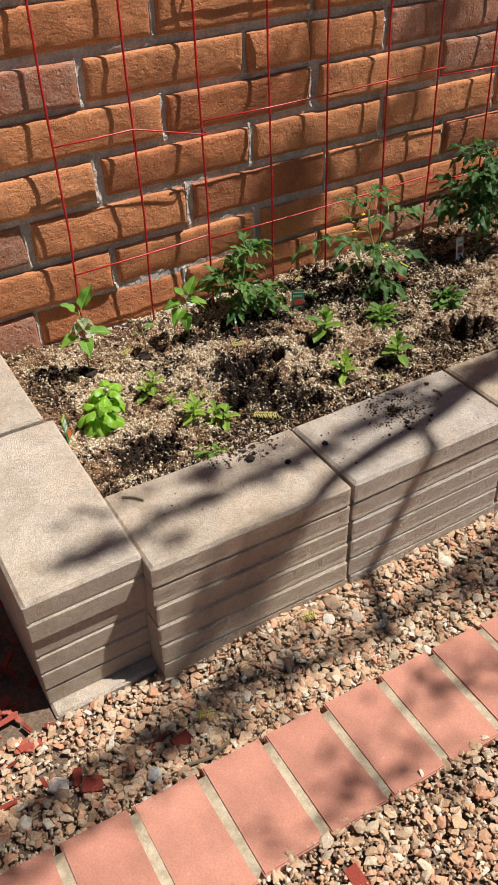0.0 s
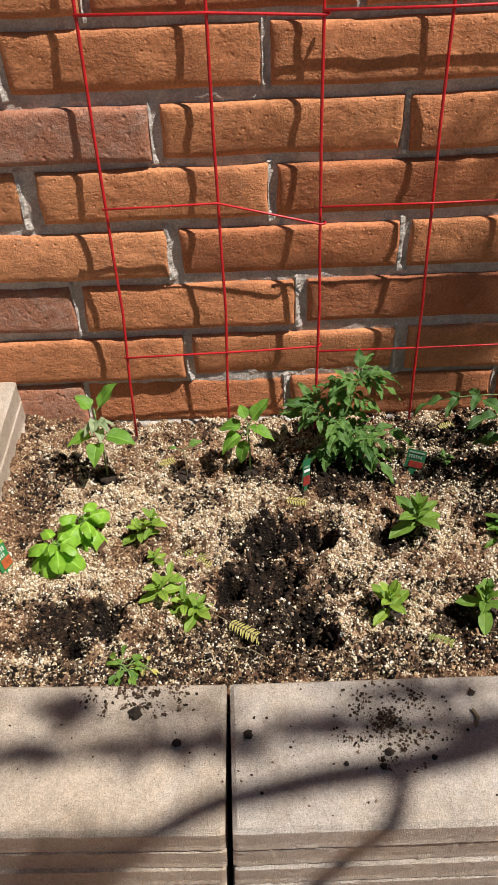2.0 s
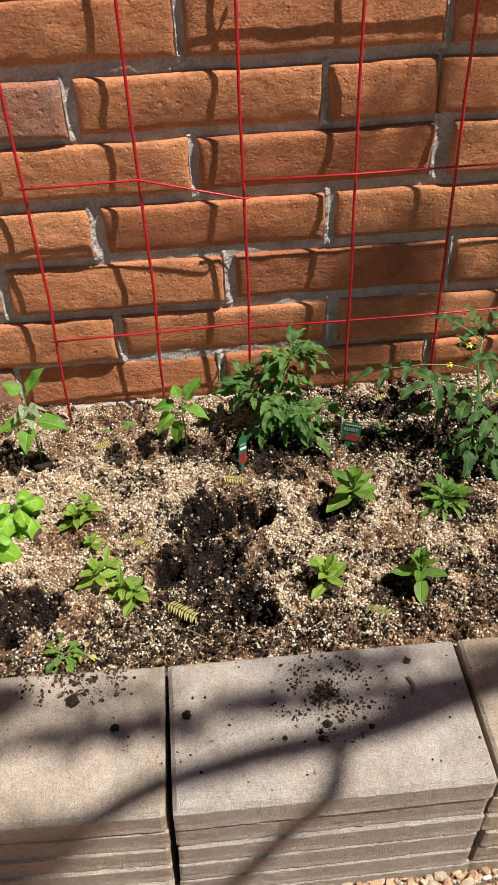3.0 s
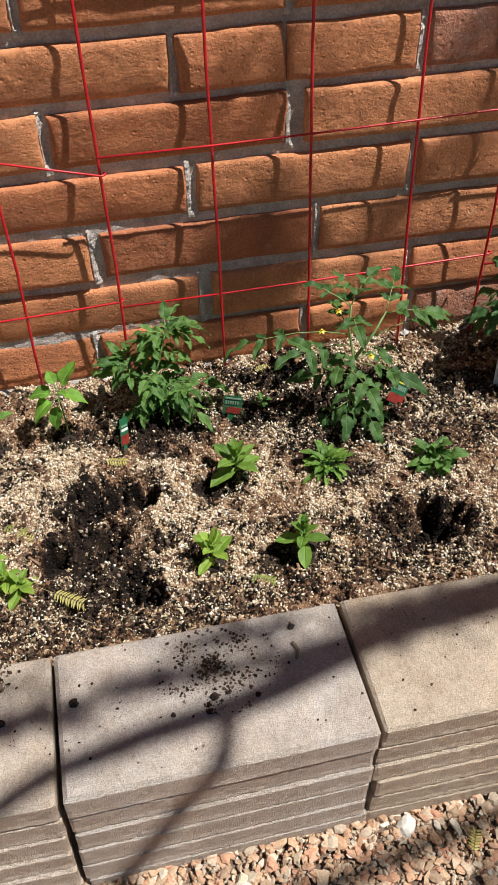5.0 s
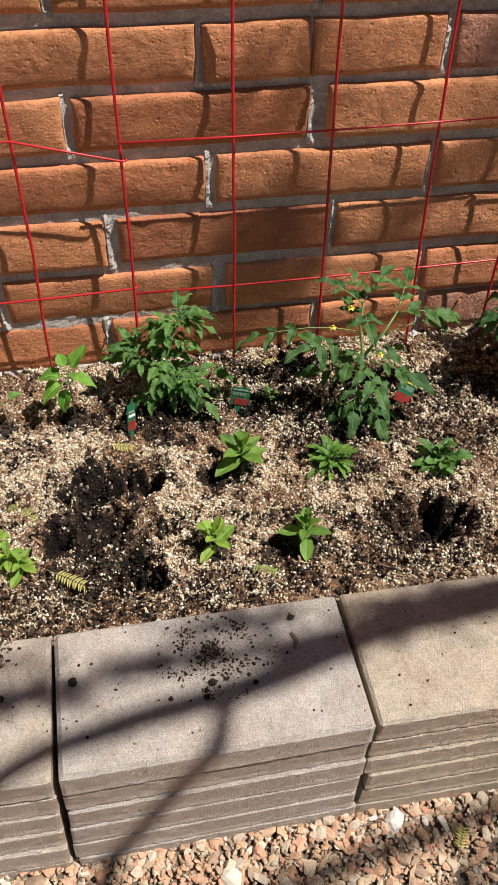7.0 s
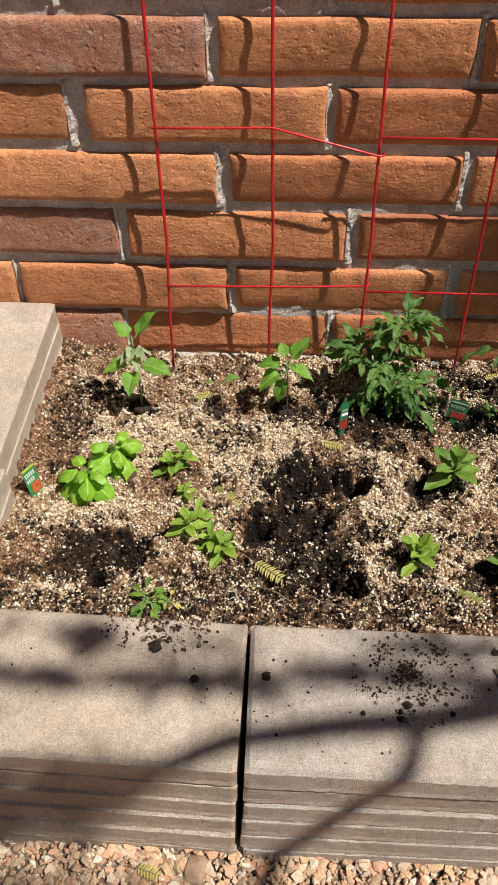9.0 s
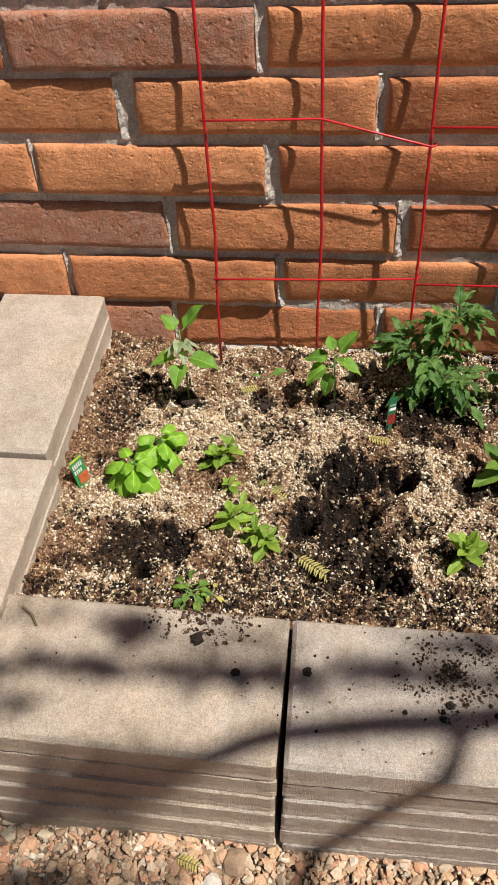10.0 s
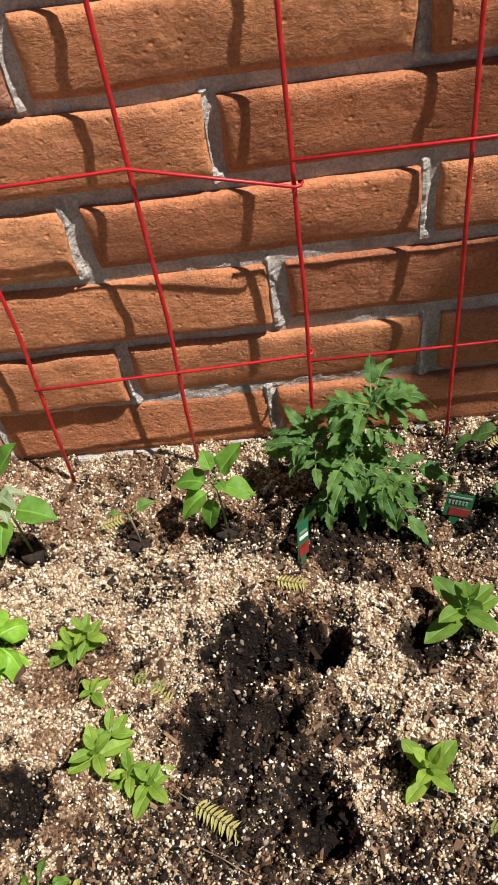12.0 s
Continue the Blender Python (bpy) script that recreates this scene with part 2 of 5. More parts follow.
GRAVEL = chip_material("river_gravel", (0.0, (0.36, 0.25, 0.17)), (0.2, (0.54, 0.37, 0.23)), (0.42, (0.56, 0.29, 0.18)), (0.62, (0.62, 0.44, 0.29)), (0.78, (0.50, 0.40, 0.30)), (0.93, (0.66, 0.54, 0.39)), (1.0, (0.76, 0.68, 0.57)))
MULCH = chip_material("red_dyed_wood_chip", (0.0, (0.17, 0.030, 0.022)), (0.6, (0.32, 0.065, 0.045)), (1.0, (0.42, 0.13, 0.09)))
WIRE = plain("red_coated_wire", (0.56, 0.016, 0.022), 0.32, 0.15, 90)
TOMATO = leaf_material("tomato_leaf", (0.055, 0.13, 0.032), (0.14, 0.255, 0.060))
TOMATO_MID = leaf_material("deep_green_tomato_leaf", (0.042, 0.10, 0.028), (0.095, 0.185, 0.048))
TOMATO_DARK = leaf_material("dark_tomato_leaf", (0.035, 0.085, 0.028), (0.065, 0.15, 0.045))
PEPPER = leaf_material("bean_leaf", (0.12, 0.26, 0.035), (0.20, 0.38, 0.05))
ZINNIA = leaf_material("zinnia_leaf", (0.17, 0.29, 0.04), (0.29, 0.42, 0.065))
ZINNIA_DARK = leaf_material("dark_zinnia_leaf", (0.09, 0.19, 0.035), (0.19, 0.31, 0.05))
BASIL = leaf_material("basil_leaf", (0.20, 0.40, 0.035), (0.30, 0.52, 0.06), 0.38)
HERB = leaf_material("herb_leaf", (0.11, 0.23, 0.05), (0.20, 0.34, 0.07))
PALE_LEAF = leaf_material("pale_curled_leaf", (0.24, 0.30, 0.17), (0.36, 0.42, 0.26))
STEM = plain("green_stem", (0.17, 0.26, 0.075), 0.5, 0.2, 80)
WOODY = plain("brown_stem", (0.22, 0.17, 0.10), 0.8, 0.2, 80)
DRY = leaf_material("dry_yellow_leaflet", (0.48, 0.42, 0.13), (0.62, 0.55, 0.22), 0.7)
FERN = leaf_material("fallen_green_leaflet", (0.22, 0.27, 0.07), (0.32, 0.36, 0.10), 0.7)
FLOWER = plain("yellow_petal", (0.75, 0.55, 0.03), 0.5, 0.1, 90)


# ---------------- building tools ----------------
def mesh_object(name, bm, material, smooth=False):
    me = bpy.data.meshes.new(name)
    bm.to_mesh(me)
    bm.free()
    for m in (material if isinstance(material, (list, tuple)) else [material]):
        me.materials.append(m)
    if smooth:
        me.polygons.foreach_set("use_smooth", [True] * len(me.polygons))
    return new(name, me)


def part(name, bm, material, parent, label="", smooth=False):
    ob = mesh_object(name, bm, material, smooth)
    ob.parent = parent
    return tagged(ob, label) if label else ob


def raw(name, verts, faces, material, smooth=False, parent=None):
    me = bpy.data.meshes.new(name)
    me.from_pydata(verts, [], faces)
    for m in (material if isinstance(material, (list, tuple)) else [material]):
        me.materials.append(m)
    if smooth:
        me.polygons.foreach_set("use_smooth", [True] * len(me.polygons))
    ob = new(name, me)
    ob.parent = parent
    return ob


def thing(name, place, label, category, group="", kind="", turn=0.0):
    ob = new(name)
    ob.matrix_basis = Matrix.Translation(place) @ Matrix.Rotation(radians(turn), 4, "Z")
    return tagged(ob, label, category, group, kind)


def n3(x, y, z, scale):
    return noise.noise(Vector((x * scale, y * scale, z * scale)))


def smooth01(a, b, v):
    t = min(1.0, max(0.0, (v - a) / (b - a)))
    return t * t * (3 - 2 * t)


def tube(bm, points, radii, sides=6, close=True):
    """A round bar through the points."""
    pts = [Vector(p) for p in points]
    rings = []
    side = None
    for i, p in enumerate(pts):
        d = (pts[min(i + 1, len(pts) - 1)] - pts[max(i - 1, 0)]).normalized()
        if side is None:
            side = d.orthogonal().normalized()
        side = (side - d * side.dot(d)).normalized()
        other = d.cross(side)
        r = radii[i] if isinstance(radii, (list, tuple)) else radii
        rings.append([bm.verts.new(p + (side * math.cos(a) + other * math.sin(a)) * r) for a in (2 * math.pi * k / sides for k in range(sides))])
    for a, b in zip(rings, rings[1:]):
        for k in range(sides):
            bm.faces.new((a[k], a[(k + 1) % sides], b[(k + 1) % sides], b[k]))
    if close:
        bm.faces.new(rings[0][::-1])
        bm.faces.new(rings[-1])
    return bm


def ground_z(x):
    """The gravel falls gently along the bed."""
    return -0.058 * min(2.5, max(-0.5, x)) - 0.002


def dip(x, y):
    """The ground lies lower round the corner of the bed."""
    return 0.030 * smooth01(0.25, -0.10, x) * smooth01(-1.04, -0.92, y)


def bank(x, y):
    """The gravel is heaped a little against the front of the bed."""
    return 0.014 * smooth01(-0.99, -0.87, y) * smooth01(0.0, 0.3, x)


# ---------------- the brick wall ----------------
wall = thing("wall_brick", (0, 0, 0), "burnt orange brick wall with deep grey mortar joints", "wall", kind="structure")


def brick(x0, x1, z0, z1, seed):
    """One slumped brick: bulged, uneven face, worn arrises."""
    rnd = random.Random(seed)
    face = rnd.uniform(-0.005, 0.004)
    lean, swell = rnd.uniform(-0.004, 0.004), rnd.uniform(0.0, 0.003)
    w, h = x1 - x0, z1 - z0
    n = max(6, int(w / 0.028))
    us = [0.0, 0.0016 / w, 0.005 / w] + [0.014 / w + (1 - 0.028 / w) * i / n for i in range(n + 1)] + [1 - 0.005 / w, 1 - 0.0016 / w, 1.0]
    vs = [0.0, 0.0016 / h, 0.005 / h, 0.013 / h, 0.33, 0.5, 0.67, 1 - 0.013 / h, 1 - 0.005 / h, 1 - 0.0016 / h, 1.0]
    verts, faces = [], []
    for j, v in enumerate(vs):
        for i, u in enumerate(us):
            x, z = x0 + u * w, z0 + v * h
            edge = min(u * w, (1 - u) * w, v * h, (1 - v) * h)
            x += n3(x0 + seed, z, 0, 22) * 0.004
            z += n3(x, z1 + seed, 3, 9) * 0.0030 + n3(x, z1 + seed, 9, 70) * 0.0011
            y = face + lean * (v - 0.5) * 2 - swell * (1 - (2 * v - 1) ** 2) + 0.0065 * math.exp(-edge / 0.0020)
            y += n3(x, z, seed, 35) * 0.0022 + n3(x, z, seed, 110) * 0.0011
            verts.append((x, y, z))
    m = len(us)
    for j in range(len(vs) - 1):
        for i in range(m - 1):
            a = j * m + i
            faces.append((a, a + 1, a + m + 1, a + m))
    ring = [i for i in range(m)] + [j * m + m - 1 for j in range(1, len(vs))] + [(len(vs) - 1) * m + i for i in range(m - 2, -1, -1)] + [j * m for j in range(len(vs) - 2, 0, -1)]
    start = len(verts)
    verts += [(verts[i][0], 0.04, verts[i][2]) for i in ring]
    for i in range(len(ring)):
        k = (i + 1) % len(ring)
        faces.append((ring[i], start + i, start + k, ring[k]))
    return verts, faces


COURSES = [  # bottom, top, ends of the bricks along the wall
    (0.170, 0.259, [-0.275, 0.112, 0.122, 0.502, 0.516, 0.90, 0.915, 1.12, 1.135, 1.345, 1.36, 1.745]),
    (0.274, 0.362, [-0.455, -0.078, -0.065, 0.314, 0.331, 0.707, 0.731, 1.106, 1.118, 1.49, 1.507, 1.88]),
    (0.386, 0.470, [-0.26, 0.125, 0.146, 0.522, 0.545, 0.921, 0.934, 1.312, 1.325, 1.70]),
    (0.492, 0.573, [-0.47, -0.09, -0.08, 0.304, 0.329, 0.70, 0.717, 1.088, 1.106, 1.48, 1.495, 1.87]),
    (0.596, 0.679, [-0.30, 0.074, 0.105, 0.478, 0.494, 0.870, 0.901, 1.269, 1.285, 1.67]),
    (0.698, 0.778, [-0.08, 0.297, 0.317, 0.688, 0.70, 0.865, 0.870, 1.081, 1.098, 1.48, 1.495, 1.87]),
    (0.802, 0.886, [-0.30, 0.08, 0.095, 0.473, 0.486, 0.866, 0.880, 1.26, 1.275, 1.65]),
]
PALE_BRICKS = {(0, 0), (5, 0), (5, 4), (2, 0), (0, 4), (5, 5), (4, 4)}
bricks = []
for row in range(17):
    if row < len(COURSES):
        z0, z1, xs = COURSES[row]
        z0, z1, xs = z0 - 0.0022, z1 + 0.0022, list(xs)
    else:
        z0 = 0.802 + 0.104 * (row - 6)
        z1 = z0 + 0.084
        first = -0.35 + (0.195 if row % 2 else 0.0)
        xs = [first + 0.39 * k + d for k in range(6) for d in (0.0, 0.375)]
    for k in range(0, len(xs) - 1, 2):
        bricks.append((xs[k], xs[k + 1], z0, z1, PALE if (row, k // 2) in PALE_BRICKS else BRICK))
    x = xs[0]
    while x > -1.3:
        bricks.append((x - 0.39, x - 0.015, z0, z1, BRICK))
        x -= 0.39
    x = xs[-1]
    while x < 2.6:
        bricks.append((x + 0.015, x + 0.39, z0, z1, BRICK))
        x += 0.39


def mortar_sheet():
    """The wall's body: raked, crumbly mortar in front, plain masonry behind."""
    xs = [-1.75 + 0.03 * i for i in range(47)] + [-0.34 + 0.0045 * i for i in range(412)] + [1.52 + 0.03 * i for i in range(52)]
    zs = [-0.25, -0.1, 0.0] + [0.06 + 0.0045 * i for i in range(196)] + [0.95 + 0.03 * i for i in range(34)]
    x0, x1, z0, z1 = xs[0], xs[-1], zs[0], zs[-1]
    ends = [(b1, c0, c1) for b0, b1, c0, c1, _ in bricks if -0.4 < b1 < 1.6 and c1 < 1.0]
    verts, faces, sunlit_pale = [], [], []
    for z in zs:
        near = [e for e in ends if e[1] - 0.012 < z < e[2] + 0.012]
        for x in xs:
            y = 0.0087 + n3(x, z, 1, 9) * 0.0024 + n3(x, z, 5, 45) * 0.0017 + n3(x, z, 8, 140) * 0.0010
            # sunlight painted as a pale, raised strip beside each brick's right end
            white = 0.0
            for e, c0, c1 in near:
                if -0.001 < x - e < 0.022 and c0 - 0.010 < z < c1 + 0.008:
                    low = smooth01(c0 + 0.010, c0 - 0.004, z)
                    reach = 0.0060 + 0.005 * n3(e, z, 2, 14) + 0.003 * n3(e, z, 7, 60) + 0.002 * n3(e, z, 3, 170) + 0.006 * low
                    white = max(white, smooth01(reach + 0.003, reach - 0.004, x - e))
            y -= 0.0062 * white * (0.9 + 0.4 * n3(x, z, 6, 120))
            if z < 0.172:
                y -= 0.012 * smooth01(0.175, 0.160, z)
                white = max(white, 0.5 * smooth01(0.175, 0.165, z))
            verts.append((x, y, z))
            sunlit_pale.append(white)
    nx, nz = len(xs) - 1, len(zs) - 1
    m = nx + 1
    for j in range(nz):
        for i in range(nx):
            a = j * m + i
            faces.append((a, a + 1, a + m + 1, a + m))
    s = len(verts)
    verts += [(x0, 0.2, z0), (x1, 0.2, z0), (x1, 0.2, z1), (x0, 0.2, z1)]
    sunlit_pale += [0.0] * 4
    faces.append((s, s + 3, s + 2, s + 1))
    top = [nz * m + i for i in range(m)]
    faces.append(tuple(top) + (s + 2, s + 3))
    faces.append(tuple(j * m for j in range(nz + 1))[::-1] + (s, s + 3))
    faces.append(tuple(j * m + nx for j in range(nz + 1)) + (s + 2, s + 1))
    return verts, faces, sunlit_pale


mv, mf, sunlit_pale = mortar_sheet()
mortar = raw("mortar", mv, mf, MORTAR, parent=wall)
mortar.data.attributes.new("sunlit_pale", "FLOAT", "POINT").data.foreach_set("value", sunlit_pale)
tagged(mortar, "rough grey mortar with pale sunlit edges painted in")


# ---------------- the ground ----------------
def ground_sheet():
    xs = sorted({-60, -20, -6, -2.5, *[round(-1.6 + 0.05 * i, 3) for i in range(95)], 6, 20, 60})
    ys = sorted({-60, -20, -6, -3, *[round(-1.9 + 0.05 * i, 3) for i in range(42)], 0.25, 6, 20, 60})
    verts = [(x, y, ground_z(x) - dip(x, y) + bank(x, y) - 0.007 + n3(x, y, 0, 5) * 0.006) for y in ys for x in xs]
    m = len(xs)
    faces = [(j * m + i, j * m + i + 1, (j + 1) * m + i + 1, (j + 1) * m + i) for j in range(len(ys) - 1) for i in range(m - 1)]
    return verts, faces


tagged(raw("ground", *ground_sheet(), GROUND, smooth=True), "dry brown earth under loose gravel", "ground", kind="structure")


# ---------------- raised bed of stacked slabs ----------------
def slab_bm(length, depth, height, seed, front=0.0, material=None, batter=0.0):
    """A cast slab with worn arrises and a slightly crooked outline, centred on its top, along x."""
    rnd = random.Random(seed)
    c = rnd.uniform(0.0040, 0.0062)
    profile_y = [-depth / 2] * 6 + [-depth / 2 + c, -depth / 4, 0.0, depth / 2 - c, depth / 2, depth / 2]
    profile_z = [-height, -height * 0.8, -height * 0.6, -height * 0.4, -height * 0.22, -c * 1.1, 0.0, 0.0, 0.0, 0.0, -c * 1.1, -height]
    n = 64
    verts, faces = [], []
    for i in range(n + 3):
        cut = i in (0, n + 2)
        u = (0.0 if i == 0 else 1.0 if i == n + 2 else (i - 1) / n)
        x = -length / 2 + length * u
        if i == 1:
            x += c
        if i == n + 1:
            x -= c
        for k, (y, z) in enumerate(zip(profile_y, profile_z)):
            if cut and 6 <= k <= 9:
                z -= c
            if cut:
                y *= 0.985
            w = n3(x + seed, 0, z, 5) * 0.0006 + n3(x * 0.3 + seed, 0, z, 120) * 0.0003 + n3(x + seed, 0, z, 170) * 0.0007
            if k == 0:
                w += 0.001
            if k <= 5:
                ragged = 0.0004 * n3(x + seed, 4, 0, 45) + 0.0010 * n3(x + seed, 6, 0, 170) if k >= 4 else 0.0
                y -= w * 1.5 + front + ragged - batter * (1 - (height + z) / height)
            if k == 6:
                y += n3(x + seed, 1, 0, 60) * 0.0016 + n3(x + seed, 8, 0, 160) * 0.0012 - front
                z += n3(x + seed, 2, 0, 90) * 0.0006 - 0.0004
            if 7 <= k <= 9:
                z += n3(x, y + seed, 0, 8) * 0.0006
            verts.append((x, y, z))
    m = len(profile_y)
    for i in range(n + 2):
        for k in range(m):
            a, b = i * m + k, i * m + (k + 1) % m
            faces.append((a, b, b + m, a + m))
    faces.append(tuple(range(m))[::-1])
    faces.append(tuple((n + 2) * m + k for k in range(m)))
    me = bpy.data.meshes.new("slab")
    me.from_pydata(verts, [], faces)
    # 1 on the front face, which takes the brown mix
    me.attributes.new("brown_mask", "FLOAT", "POINT").data.foreach_set("value", [1.0 if i % m <= 4 else 0.0 for i in range(len(verts))])
    me.materials.append(material or CONCRETE)
    return me


THICK = 0.0448


def stack(parent, cx, cy, ztop, length, turn, tilt, seed, layers=6, depth=0.2, bottom_out=0.0, material=None, ledge=0.0):
    rnd = random.Random(seed)
    steps = [0.0, 0.0004]
    while len(steps) < 7:
        steps.append(steps[-1] + rnd.choice((0.0008, 0.0022, 0.0030, 0.0040)))
    for k in range(layers):
        foot = ledge if k == layers - 1 else 0.0
        jog = (0.0 if k == 0 else rnd.uniform(-0.003, 0.003)) - foot / 2
        out = steps[k] + (bottom_out if k == layers - 1 else 0.0)
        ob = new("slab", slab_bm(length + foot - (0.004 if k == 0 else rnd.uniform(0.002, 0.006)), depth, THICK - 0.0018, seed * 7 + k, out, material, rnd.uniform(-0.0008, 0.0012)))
        ob.parent = parent
        base = Matrix.Translation((cx, cy, ztop)) @ Matrix.Rotation(radians(turn), 4, "Z") @ Matrix.Rotation(tilt, 4, "Y")
        ob.matrix_basis = base @ Matrix.Translation((jog, 0, -k * THICK)) @ Matrix.Rotation(rnd.uniform(-0.004, 0.004), 4, "Z")


def cap_z(x):
    return 0.249 - 0.034 * x


front_wall = thing("bed_wall_front", (0, 0, 0), "low garden wall of stacked grey concrete slabs", "garden wall", kind="structure")
for k in range(5):
    xa = 0.004 + 0.3975 * k
    back, swing = ((0.0, 0.0), (0.005, 1.4), (0.011, 0.5), (0.012, 0.0), (0.010, 0.0))[k]
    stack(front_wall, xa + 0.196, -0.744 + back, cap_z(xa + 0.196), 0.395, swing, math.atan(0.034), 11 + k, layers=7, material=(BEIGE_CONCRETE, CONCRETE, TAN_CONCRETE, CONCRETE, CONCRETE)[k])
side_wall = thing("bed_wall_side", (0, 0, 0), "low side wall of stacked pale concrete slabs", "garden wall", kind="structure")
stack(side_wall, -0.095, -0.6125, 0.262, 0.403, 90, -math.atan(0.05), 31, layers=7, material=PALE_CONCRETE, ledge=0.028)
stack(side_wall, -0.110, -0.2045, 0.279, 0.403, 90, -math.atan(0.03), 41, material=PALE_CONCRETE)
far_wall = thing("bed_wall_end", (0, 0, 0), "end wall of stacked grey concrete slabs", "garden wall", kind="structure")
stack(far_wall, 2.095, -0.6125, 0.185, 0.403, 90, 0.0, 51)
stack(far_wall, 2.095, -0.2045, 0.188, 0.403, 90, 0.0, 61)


# ---------------- soil in the bed ----------------
# dug damp patches, and shade painted round the plants: middle, half-axes, depth, darkness
HOLES_AND_SHADE = [
    (0.475, -0.318, 0.092, 0.046, 0.022, 1.0), (0.468, -0.345, 0.050, 0.026, 0.018, 1.0), (0.536, -0.338, 0.044, 0.026, 0.052, 1.0),
    (0.394, -0.437, 0.026, 0.036, 0.034, 1.0), (0.450, -0.425, 0.074, 0.072, 0.007, 0.95), (0.490, -0.407, 0.034, 0.018, 0.028, 1.0),
    (0.557, -0.436, 0.034, 0.020, 0.026, 0.9), (0.513, -0.492, 0.040, 0.030, 0.044, 1.0), (0.530, -0.536, 0.030, 0.028, 0.046, 1.0),
    (0.455, -0.520, 0.075, 0.055, 0.005, 0.85), (0.162, -0.557, 0.028, 0.016, 0.050, 1.0), (0.203, -0.487, 0.034, 0.036, 0.018, 1.0),
    (0.138, -0.488, 0.060, 0.046, 0.012, 0.85), (0.130, -0.540, 0.060, 0.032, 0.008, 0.7),
    (1.000, -0.495, 0.052, 0.052, 0.050, 1.0), (0.955, -0.490, 0.085, 0.050, 0.010, 0.8), (0.96, -0.555, 0.14, 0.05, 0.0, 0.55),
    # from here also dark patches painted for the plants' shade on the soil
    (0.585, -0.165, 0.100, 0.055, 0.004, 0.9), (0.46, -0.165, 0.05, 0.03, 0.004, 0.7), (0.60, -0.235, 0.035, 0.018, 0.008, 0.8),
    (0.94, -0.24, 0.09, 0.045, 0.0, 0.85), (1.02, -0.15, 0.10, 0.045, 0.0, 0.75), (0.90, -0.36, 0.05, 0.03, 0.004, 0.7),
    (0.55, -0.57, 0.30, 0.045, 0.0, 0.5), (0.86, -0.18, 0.14, 0.06, 0.0, 0.85), (0.89, -0.27, 0.10, 0.045, 0.0, 0.7), (0.80, -0.075, 0.10, 0.04, 0.004, 0.8), (0.668, -0.335, 0.045, 0.030, 0.012, 0.95), (0.733, -0.515, 0.046, 0.032, 0.008, 0.85), (0.620, -0.478, 0.024, 0.022, 0.008, 0.9), (1.10, -0.30, 0.14, 0.05, 0.0, 0.45), (0.62, -0.18, 0.10, 0.05, 0.0, 0.5), (0.78, -0.44, 0.10, 0.02, 0.004, 0.4), (0.33, -0.53, 0.10, 0.03, 0.004, 0.5), (0.06, -0.20, 0.05, 0.10, 0.0, 0.35), (0.33, -0.23, 0.06, 0.03, 0.003, 0.4), (0.22, -0.60, 0.2, 0.03, 0.0, 0.5), (1.15, -0.20, 0.13, 0.05, 0.0, 0.5),
    (0.78, -0.515, 0.030, 0.03, 0.006, 0.8), (0.645, -0.475, 0.022, 0.02, 0.005, 0.8), (0.31, -0.16, 0.016, 0.016, 0.010, 1.0),
    (0.70, -0.33, 0.03, 0.03, 0.006, 0.7), (0.165, -0.17, 0.03, 0.022, 0.010, 0.9), (0.425, -0.155, 0.02, 0.02, 0.008, 0.9),
    (0.10, -0.13, 0.03, 0.018, 0.006, 0.7), (0.57, -0.30, 0.02, 0.03, 0.012, 0.6), (0.60, -0.42, 0.03, 0.02, 0.012, 0.7),
]


# patches where the perlite lies thickest: middle, reach
PALE_SPOTS = [(0.352, -0.295, 0.05), (0.19, -0.255, 0.05), (0.24, -0.20, 0.05), (0.62, -0.40, 0.05), (0.70, -0.42, 0.05), (0.86, -0.42, 0.06), (0.45, -0.22, 0.04), (0.75, -0.10, 0.05)]


def pocket(x, y):
    """Small hollows between the clumps."""
    return smooth01(0.16, 0.42, n3(x, y, 21, 30) + 0.45 * n3(x, y, 23, 75))


def cream(x, y):
    """How much perlite lies on top: clumps a few centimetres wide."""
    v = 0.75 * n3(x, y, 12, 11) + 0.55 * n3(x, y, 14, 34) + 0.35 * n3(x, y, 16, 80) + 0.20
    v -= 0.40 * smooth01(0.09, 0.02, x) + 0.25 * smooth01(-0.56, -0.63, y) + 0.25 * smooth01(1.15, 1.4, x)
    for px, py, r in PALE_SPOTS:
        v += 0.55 * math.exp(-((x - px) ** 2 + (y - py) ** 2) / (r * r))
    return smooth01(-0.05, 0.55, v)


def damp_shade(x, y):
    # small hollows get their shade as dark colour
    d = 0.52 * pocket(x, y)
    for hx, hy, a, b, depth, wet_shade in HOLES_AND_SHADE:
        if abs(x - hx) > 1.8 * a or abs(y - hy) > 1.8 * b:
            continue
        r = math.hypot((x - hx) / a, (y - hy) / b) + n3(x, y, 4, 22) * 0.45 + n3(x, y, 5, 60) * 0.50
        d = max(d, wet_shade * smooth01(1.35, 0.65, r))
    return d


